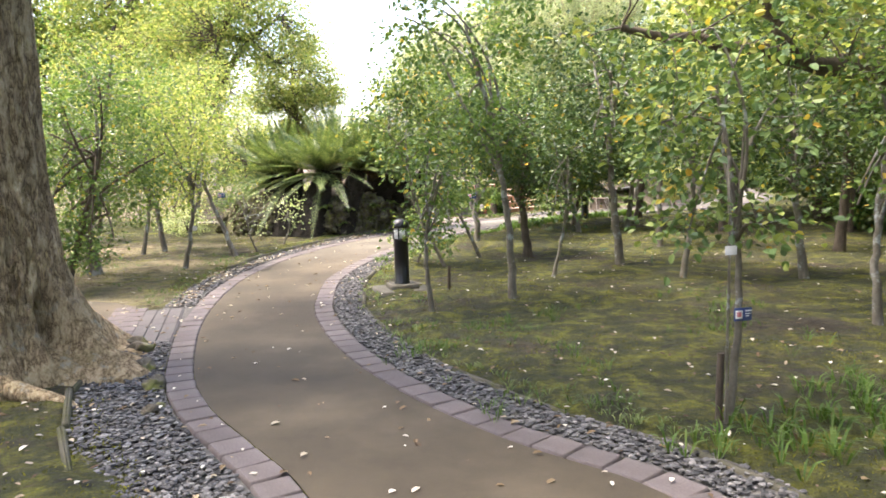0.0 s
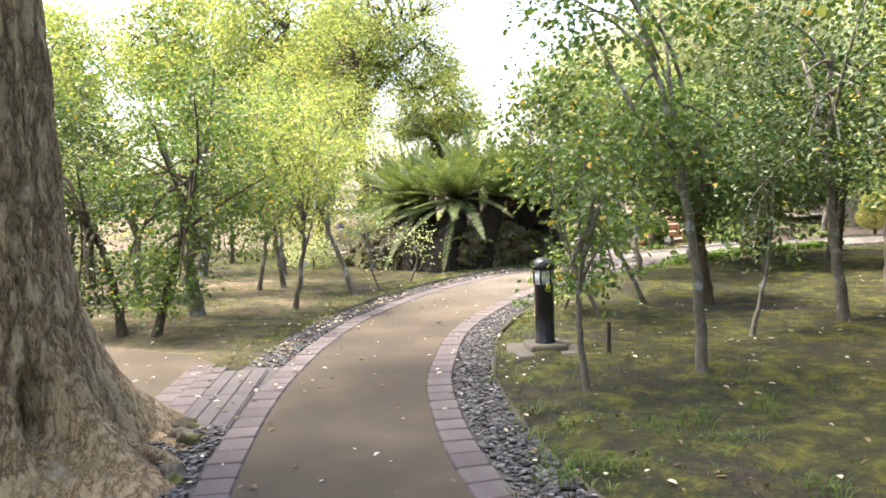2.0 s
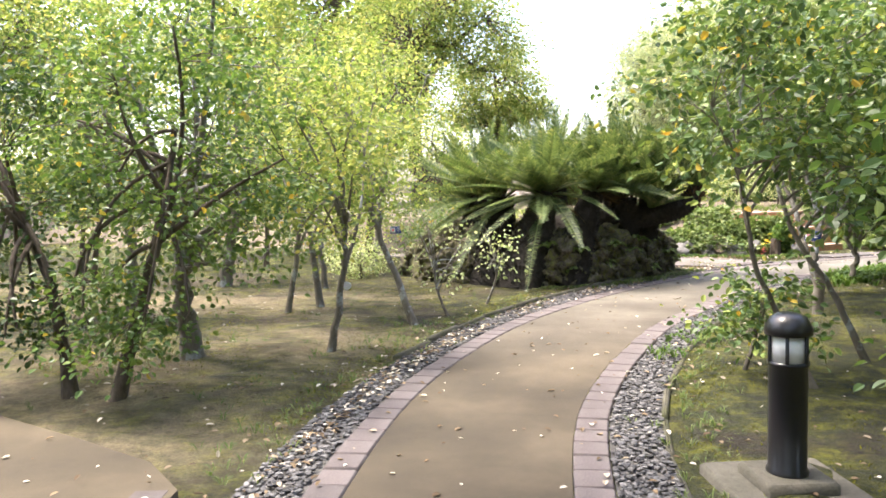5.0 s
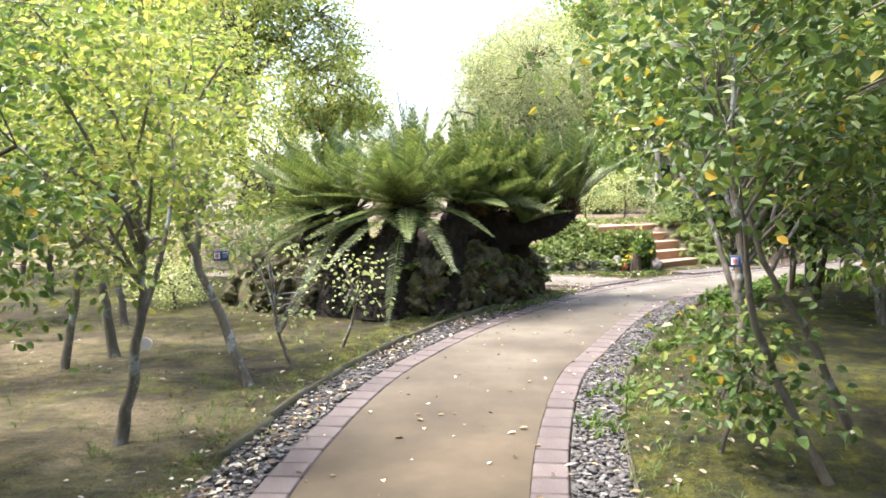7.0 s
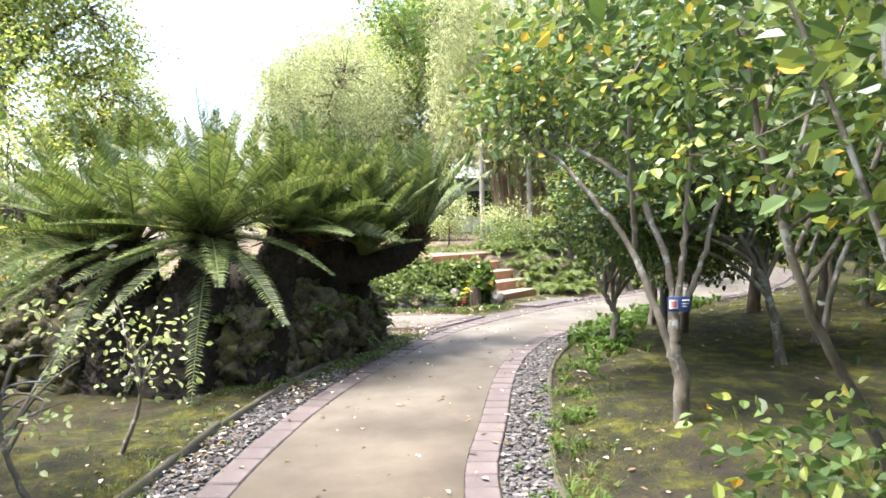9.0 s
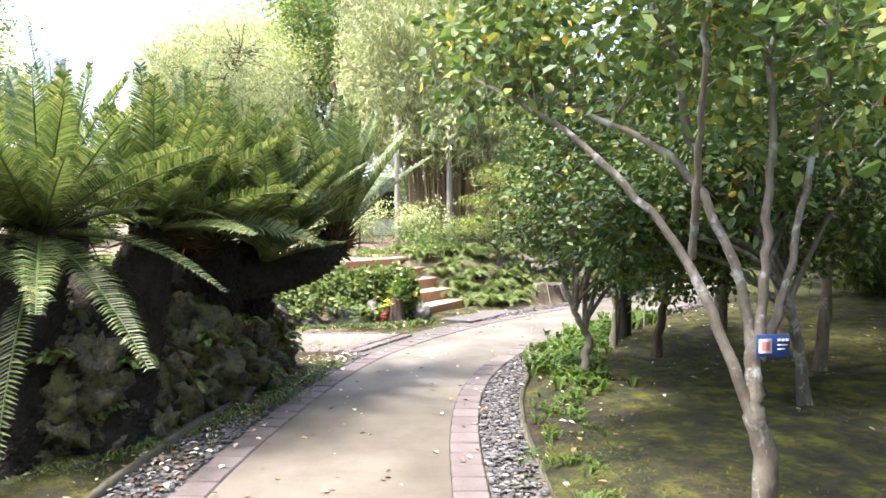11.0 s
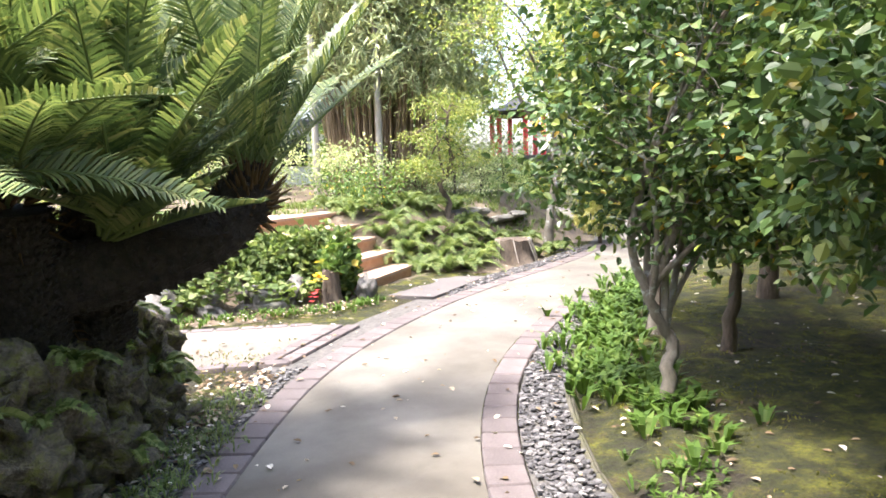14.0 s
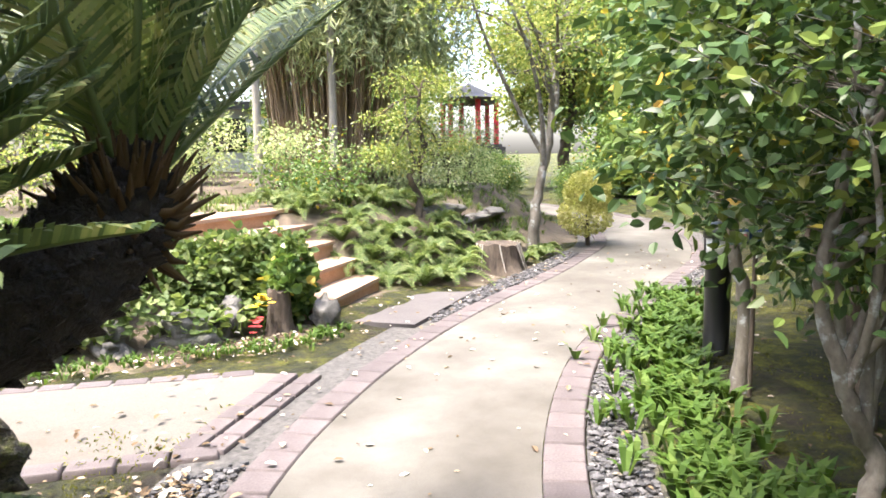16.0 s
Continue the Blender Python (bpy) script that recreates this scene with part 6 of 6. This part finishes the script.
def litter():
    rng = np.random.default_rng(14)
    g = Geo()
    n = 8000
    p = np.stack([rng.uniform(-8, 8, n), rng.uniform(2.0, 23, n)], 1)
    d, j = near(fine_l, p)
    d2, j2 = near(fine_r, p)
    keep = (np.minimum(d, d2) > 0.05) & (rng.uniform(size=n) < np.where(np.minimum(d, d2) < 1.3, 1.0, 0.5)) & (lie(p) < 0.05)
    p = p[keep]
    mid, _ = near((walk_l + walk_r) / 2, p)
    on_path = mid < 0.6
    keep = ~on_path | (rng.uniform(size=len(p)) < 0.45)
    p, on_path = p[keep], on_path[keep]
    bumps = np.array([noise.noise(Vector((x * 0.9, y * 0.9, 0))) * 0.05 + noise.noise(Vector((x * 3.1, y * 3.1, 4))) * 0.034 for x, y in p])
    z = np.where(on_path, 0.018, np.where(np.minimum(*(near(q, p)[0] for q in (fine_l, fine_r))) < 0.75, 0.02, 0.03 + bumps + lie(p)))
    leaves(g, np.column_stack([p, z]), 0.042, rng, 0, 0.85, 0.95, 0.0, None, True, 0.5, 0.12)
    for cx, cy, rx, ry, n in ((-0.1, 18.6, 0.4, 0.25, 220), (0.9, 20.85, 0.8, 0.25, 260), (-2.95, 9.3, 0.25, 0.9, 320), (-3.1, 10.6, 0.3, 0.7, 240), (-2.9, 12.2, 0.3, 0.8, 220), (-2.5, 13.8, 0.3, 0.8, 220), (-1.0, 16.7, 0.5, 0.9, 420), (-0.5, 17.6, 0.4, 0.8, 700), (-1.75, 15.6, 0.4, 0.6, 200), (1.7, 16.3, 0.4, 0.4, 160)):
        q = np.stack([rng.normal(cx, rx * 0.6, n), rng.normal(cy, ry * 0.6, n)], 1)
        q = q[(near((walk_l + walk_r) / 2, q)[0] > 0.9)]
        leaves(g, np.column_stack([q, 0.02 + lie(q)]), 0.045, rng, 0, 0.8, 0.9, 0.0, None, True, 0.4, 0.2)
    tagged(g.link("fallen_leaves", LITTER, smooth=False), "pale fallen leaves and petals scattered on path and moss", "leaves", kind="stuff")


litter()

# ---- far surroundings ----
g = Geo()
slab(g, [(-60, 27.5), (-9.5, 26.8), (-5, 34), (-10, 46), (-60, 60)], 0.03, 0.06)
tagged(g.link("open_pavement", PLAZA), "pale sunlit paving of an open square", "pavement", kind="structure")
for a, b, r in (((-17.2, 30.8, 0.12), (-9.6, 26.4, 0.12), 0.14), ((-27, 35.5, 0.12), (-17.8, 31.2, 0.12), 0.14)):
    g = Geo()
    a, b = np.array(a), np.array(b)
    tube(g, [a, (a + b) / 2 + np.array((0.05, 0, 0.01)), b], [r, r * 0.97, r * 0.95], 12)
    tagged(g.link("edging_log", LOG), "long brown log lying as an edging along the paving", "log", "edging logs")


def far_house(at, size, turn):
    ob = thing("far_building", at, "low pale plastered building behind the trees", "building")
    w, d, h = size
    g = Geo()
    box(g, (0, 0, h / 2), (w, d, h))
    g.link("wall", PLASTER, ob, smooth=False)
    g = Geo()
    box(g, (0, 0, h + 0.15), (w + 0.8, d + 0.8, 0.3), 0, 0, 0.05)
    g.link("roof", ROOF_TILE, ob, smooth=False)
    for k in range(int(w // 2.4)):
        x = -w / 2 + 1.4 + k * 2.4
        g = Geo()
        box(g, (x, -d / 2 - 0.02, 1.5), (1.3, 0.08, 1.3))
        g.link("window", BLACK_METAL, ob, "dark window", smooth=False)
    ob.matrix_basis = pose(*at, 0, 0, turn)


far_house((-30, 48, 0), (16, 7, 3.4), 25)
far_house((7.6, 47, 0.8), (9, 5, 2.5), -12)

TALL = [tree("tall_tree", "tall broad-leaved tree in the wood behind the garden", (-18, 46, 0), [(0.2, 0, 2.0), (-0.1, 0.2, 4.0), (0.3, 0, 6.5), (0.2, 0, 9)], 0.32,
             [(0, 0, 8.5, 3.6, 3.6, 2.8, 150), (-2.4, 0, 6.4, 2.0, 2.0, 1.2, 50), (2.4, 0.5, 6.6, 2.2, 2.0, 1.3, 55), (0.4, -1.5, 4.2, 2.4, 2.2, 1.3, 55)], (52, 0.24, 0.4), (BARK_DARK, LEAF_FRESH), 601, 6, fine=False, group="wood"),
        tree("tall_tree", "tall evergreen tree in the wood behind the garden", (13, 22, 0), [(0.2, 0, 2.0), (-0.2, 0.2, 4.0), (-0.2, 0, 6.0), (0.2, 0, 8)], 0.28,
             [(0, 0, 7.4, 3.0, 3.0, 2.4, 130), (-1.6, 0.6, 5.0, 2.0, 2.0, 1.1, 50), (1.6, -0.6, 4.4, 2.2, 2.0, 1.2, 55), (0, 0.5, 2.8, 2.2, 2.2, 1.2, 50)], (52, 0.22, 0.38), (BARK_DARK, LEAF_MID), 602, 6, fine=False, group="wood"),
        tree("tall_tree", "pale feathery tree in the wood behind the garden", (1.5, 42, 0), [(0.2, 0, 2.0), (-0.2, 0.2, 4.0), (0.1, 0, 6.0), (0.0, 0, 8)], 0.25,
             [(0, 0, 6.8, 3.6, 3.4, 2.6, 170), (0, 0, 4.2, 2.8, 2.8, 1.8, 90)], (52, 0.26, 0.38), (BARK_DARK, LEAF_SILVER), 603, 7, fine=False, group="wood", shape=(1.2, 1.0), width=0.5)]
tree("pine_tree", "tall tree with a bare straight brown trunk and high crown", (4.4, 36, 0.8), [(0.1, 0, 2.0), (0.0, 0.1, 4.0), (0.15, 0, 6.5), (0.1, 0, 8.5)], 0.24,
     [(0, 0, 8.0, 2.4, 2.4, 1.6, 80), (1.0, 0, 6.4, 1.8, 1.6, 0.8, 40)], (46, 0.2, 0.36), (LOG, LEAF_MID), 606, 7, fine=False)
tree("weeping_tree", "round-headed pale green tree with dense drooping foliage", (0.3, 34.5, 0.8), [(0.1, 0, 1.5), (-0.1, 0.1, 3.0), (0.0, 0, 4.6)], 0.22,
     [(0, 0, 5.2, 2.7, 2.5, 2.2, 260), (0.2, 0, 3.2, 2.6, 2.3, 1.4, 150), (-1.2, 0, 4.2, 1.7, 1.6, 1.5, 80)], (54, 0.15, 0.3), (BARK_DARK, LEAF_SILVER), 607, 8, fine=False, shape=(1.3, 1.0), width=0.55)
tree("spreading_tree", "broad old tree with dark spreading limbs and sunlit leaves", (-10.5, 35, 0), [(0.3, 0, 2.0), (-0.1, 0.2, 4.0), (0.4, 0, 6.2), (0.2, 0, 8.0)], 0.42,
     [(-2.8, 0, 7.0, 2.6, 2.4, 1.6, 105), (0.2, -1, 8.2, 3.0, 2.6, 1.9, 120), (2.8, 0, 7.6, 2.4, 2.2, 1.6, 100), (-0.5, -1.5, 5.2, 2.6, 2.2, 1.3, 85), (1.0, 1, 10.8, 4.0, 3.6, 1.9, 140)], (42, 0.17, 0.42), (BARK_DARK, LEAF_FRESH), 608, 2, fine=False, fork=0.6)
HEDGE = tree("hedge_shrub", "dense green shrub closing the far side of the garden", (-21, 14.5, 0), [(0.1, 0, 0.6), (0, 0.1, 1.4)], 0.08,
             [(0, 0, 1.5, 1.8, 1.6, 1.2, 110), (0.6, 0.2, 0.8, 1.4, 1.2, 0.7, 50)], (44, 0.17, 0.28), (BARK_DARK, LEAF_MID), 604, 6, "shrub", fine=False, group="wood shrubs")
rng = np.random.default_rng(19)
# the trees at (6.0, 0.8) and (4.5, -3.0) stand unseen, added for shade
for kind, x, y, s in [(0, -8.6, 45, 0.75), (0, -16, 40, 1.2), (0, -24, 44, 1.3), (0, -21, 17, 0.9), (0, -30, 27, 1.2), (0, -34, 36, 1.3), (1, -14, 4.5, 0.8), (1, 6.0, 0.8, 0.9), (1, 4.5, -3.0, 1.0), (1, -15, 2, 1.0), (1, -9, -6, 1.0),
                      (1, 9.5, 10.5, 0.8), (1, 12, 15.5, 0.9), (1, 10.5, 5.5, 0.8), (1, 15, 9, 1.0), (1, 17, 18, 1.1), (0, 9, 17.0, 0.8), (0, 12.5, 12.0, 0.8), (1, 8, -2, 0.9), (1, 14, 2, 1.0), (1, 2, -12, 1.1), (0, -5, -14, 1.1), (1, 11, -10, 1.1),
                      (2, 9, 36, 0.9), (0, 27.5, 42, 1.1), (0, 7, 44, 1.1), (0, 19, 36, 0.8), (1, 20, 32, 1.1), (1, 16, 27, 0.8), (0, 25, 40, 1.2), (1, 26, 26, 1.2), (2, 4, 50, 1.3), (0, 18, 50, 1.3), (0, -38, 50, 1.4), (1, 30, 14, 1.2), (1, 24, 6, 1.2), (0, -22, 12, 1.2), (0, -26, 20, 1.2), (0, -24, 0, 1.2)]:
    copy_thing(TALL[kind], pose(x, y, float(lie([(x, y)])[0]) - 0.05, 0, 0, rng.uniform(0, 360)) @ Matrix.Scale(s, 4))
for x, y, s in [(-13.5, 12.0, 0.7), (-11.5, 6.5, 0.8), (-26, 24, 1.0), (9.0, 14.2, 0.7), (10.2, 17.0, 0.8), (8.8, 11.4, 0.65), (11.0, 20.5, 0.8), (10.5, 8.0, 0.8), (11.5, 19.0, 0.7), (8.8, 5.0, 0.7), (13, 12.5, 1.0), (14, 6, 1.0), (6, -3, 0.9), (-7, -2.5, 0.9), (1.5, -7, 1.0), (11, 31.5, 0.4), (13.8, 30.0, 0.45),
                (7.6, 31, 0.9), (2.5, 31, 0.9), (-3.5, 30.0, 0.5), (-6.5, 27, 0.5), (17, 31, 1.0), (12.9, 34.2, 0.62), (14.6, 35.2, 0.6), (10, 39, 1.2), (4, 40, 1.2), (-4, 40, 1.2), (-11, 48, 1.3), (20, 22, 1.2), (22, 12, 1.2), (-20, 8, 1.2), (-34, 40, 1.3)]:
    copy_thing(HEDGE, pose(x, y, float(lie([(x, y)])[0]) - 0.05, 0, 0, rng.uniform(0, 360)) @ Matrix.Scale(s, 4))


# the old tree whose low limbs reach in from the east
def low_limbs():
    ob = thing("old_tree", (5.7, 7.7, 0), "old spreading tree with dark crooked low limbs and fresh leaves", "tree")
    rng = np.random.default_rng(44)
    wood, green, twigs = Geo(), Geo(), Geo()
    tube(wood, spline3([(0, 0, -0.1), (0.1, 0, 1.2), (-0.1, 0.1, 2.4), (-0.3, 0, 3.6), (0, 0, 5.5)], 24), np.linspace(0.34, 0.14, 24), 14)
    ends = []
    for pts, r0, r1 in (([(-0.1, 0.1, 2.0), (-1.0, -0.6, 2.16), (-2.0, -0.8, 2.28), (-2.9, -0.8, 2.5), (-4.0, -0.7, 2.72)], 0.14, 0.035), ([(-2.4, -0.8, 2.38), (-2.7, -0.8, 2.9), (-2.6, -0.8, 3.5), (-2.9, -0.9, 4.2)], 0.06, 0.02),
                        ([(-0.2, 0, 3.0), (-1.2, -1.0, 3.3), (-2.2, -1.9, 3.5), (-3.4, -2.4, 3.7)], 0.1, 0.02), ([(-0.2, 0, 3.4), (0.2, -1.4, 4.2), (-0.8, -2.8, 4.6)], 0.12, 0.03), ([(0, 0, 4.6), (-1.6, 0.8, 5.2), (-2.6, 1.4, 6.2)], 0.11, 0.03),
                        ([(0, 0, 5.0), (1.2, 0.6, 6.0), (2.0, 0.6, 7.0)], 0.1, 0.03)):
        p = spline3(pts, 20)
        p[2:] += rng.normal(0, 0.02, p[2:].shape)
        limb = Geo()
        tube(limb, p, np.linspace(r0, r1, 20), 9)
        limb.link("limb", BARK_DARK, ob)
        ends.append(p[5:])
    sp = np.concatenate(ends)
    tc = sp[rng.integers(0, len(sp), 230)] + rng.normal(0, 0.5, (230, 3)) + np.array((0, 0, 0.25))
    for q in tc:
        j = np.argmin(np.sum((sp - q) ** 2, 1))
        tube(twigs, curve(sp[j], q, rng, 4, 0, 0.1), np.linspace(0.012, 0.003, 4), 4, cap=False)
    off = rng.normal(0, 0.17, (len(tc), 44, 3)) * np.array((1, 1, 0.5))
    leaves(green, (tc[:, None] + off).reshape(-1, 3), 0.075, rng, 0, 1.0, 0.6, 0.2)
    wood.link("trunk", BARK_DARK, ob)
    tagged(twigs.link("branching", BARK_DARK, ob), kind="stuff")
    tagged(green.link("crown", LEAF_FRESH, ob, smooth=False), kind="stuff")


low_limbs()

# ---- brick pavers of the path's edging, one by one ----
g = Geo()
box(g, (0, 0, 0), (PAVER - 0.008, 0.2, 0.07), 0, 0, 0.009)
proto = g.link("brick", BRICK)
brick_mesh = proto.data
bpy.data.objects.remove(proto)
rng = np.random.default_rng(2)
rest = Geo()
for name, line, sg in (("brick_edging_west", left_line, -1), ("brick_edging_east", right_line, 1)):
    ob = thing(name, (0, 0, 0), "row of weathered reddish-grey brick pavers edging the path", "edging", kind="structure")
    mid_line = offset(line, sg * 0.104)
    for i in range(len(mid_line) - 1):
        c = (mid_line[i] + mid_line[i + 1]) / 2
        d = mid_line[i + 1] - mid_line[i]
        a = math.atan2(d[1], d[0])
        if 1.8 < c[1] < 27:
            o = new("brick", brick_mesh)
            o.parent = ob
            o.matrix_basis = pose(c[0], c[1], -0.026 + rng.normal(0, 0.002), rng.normal(0, 0.6), rng.normal(0, 0.6), math.degrees(a) + rng.normal(0, 0.7)) @ Matrix.Diagonal((np.linalg.norm(d) / PAVER, 1, 1, 1))
        else:
            box(rest, (c[0], c[1], -0.027), (np.linalg.norm(d) - 0.008, 0.2, 0.07), a, 0, 0.009)
tagged(rest.link("brick_edging_far", BRICK), "row of weathered reddish-grey brick pavers edging the path", "edging", kind="stuff")
ob = thing("side_path_bricks", (0, 0, 0), "double row of pale pinkish brick pavers edging the concrete side path", "edging", kind="structure")
brick_row(ob, (0.26, 19.0), (1.2, 19.88), 6, 0.14, -0.022, brick_mesh)
brick_row(ob, (0.15, 19.1), (1.08, 19.99), 6, 0.14, -0.022, brick_mesh)
brick_row(ob, (0.3, 18.98), (-3.0, 20.18), 15, 0.15, -0.022, brick_mesh)
brick_row(ob, (0.9, 20.14), (-3.0, 21.72), 19, 0.13, -0.022, brick_mesh)
ob = thing("side_path_pavers", (0, 0, 0), "worn purplish pavers across the side path's mouth", "paving", kind="structure")
brick_row(ob, (-2.91, 6.32), (-3.38, 8.0), 7, 0.2, -0.02, brick_mesh)
brick_row(ob, (-3.11, 6.38), (-3.58, 8.08), 7, 0.2, -0.02, brick_mesh)
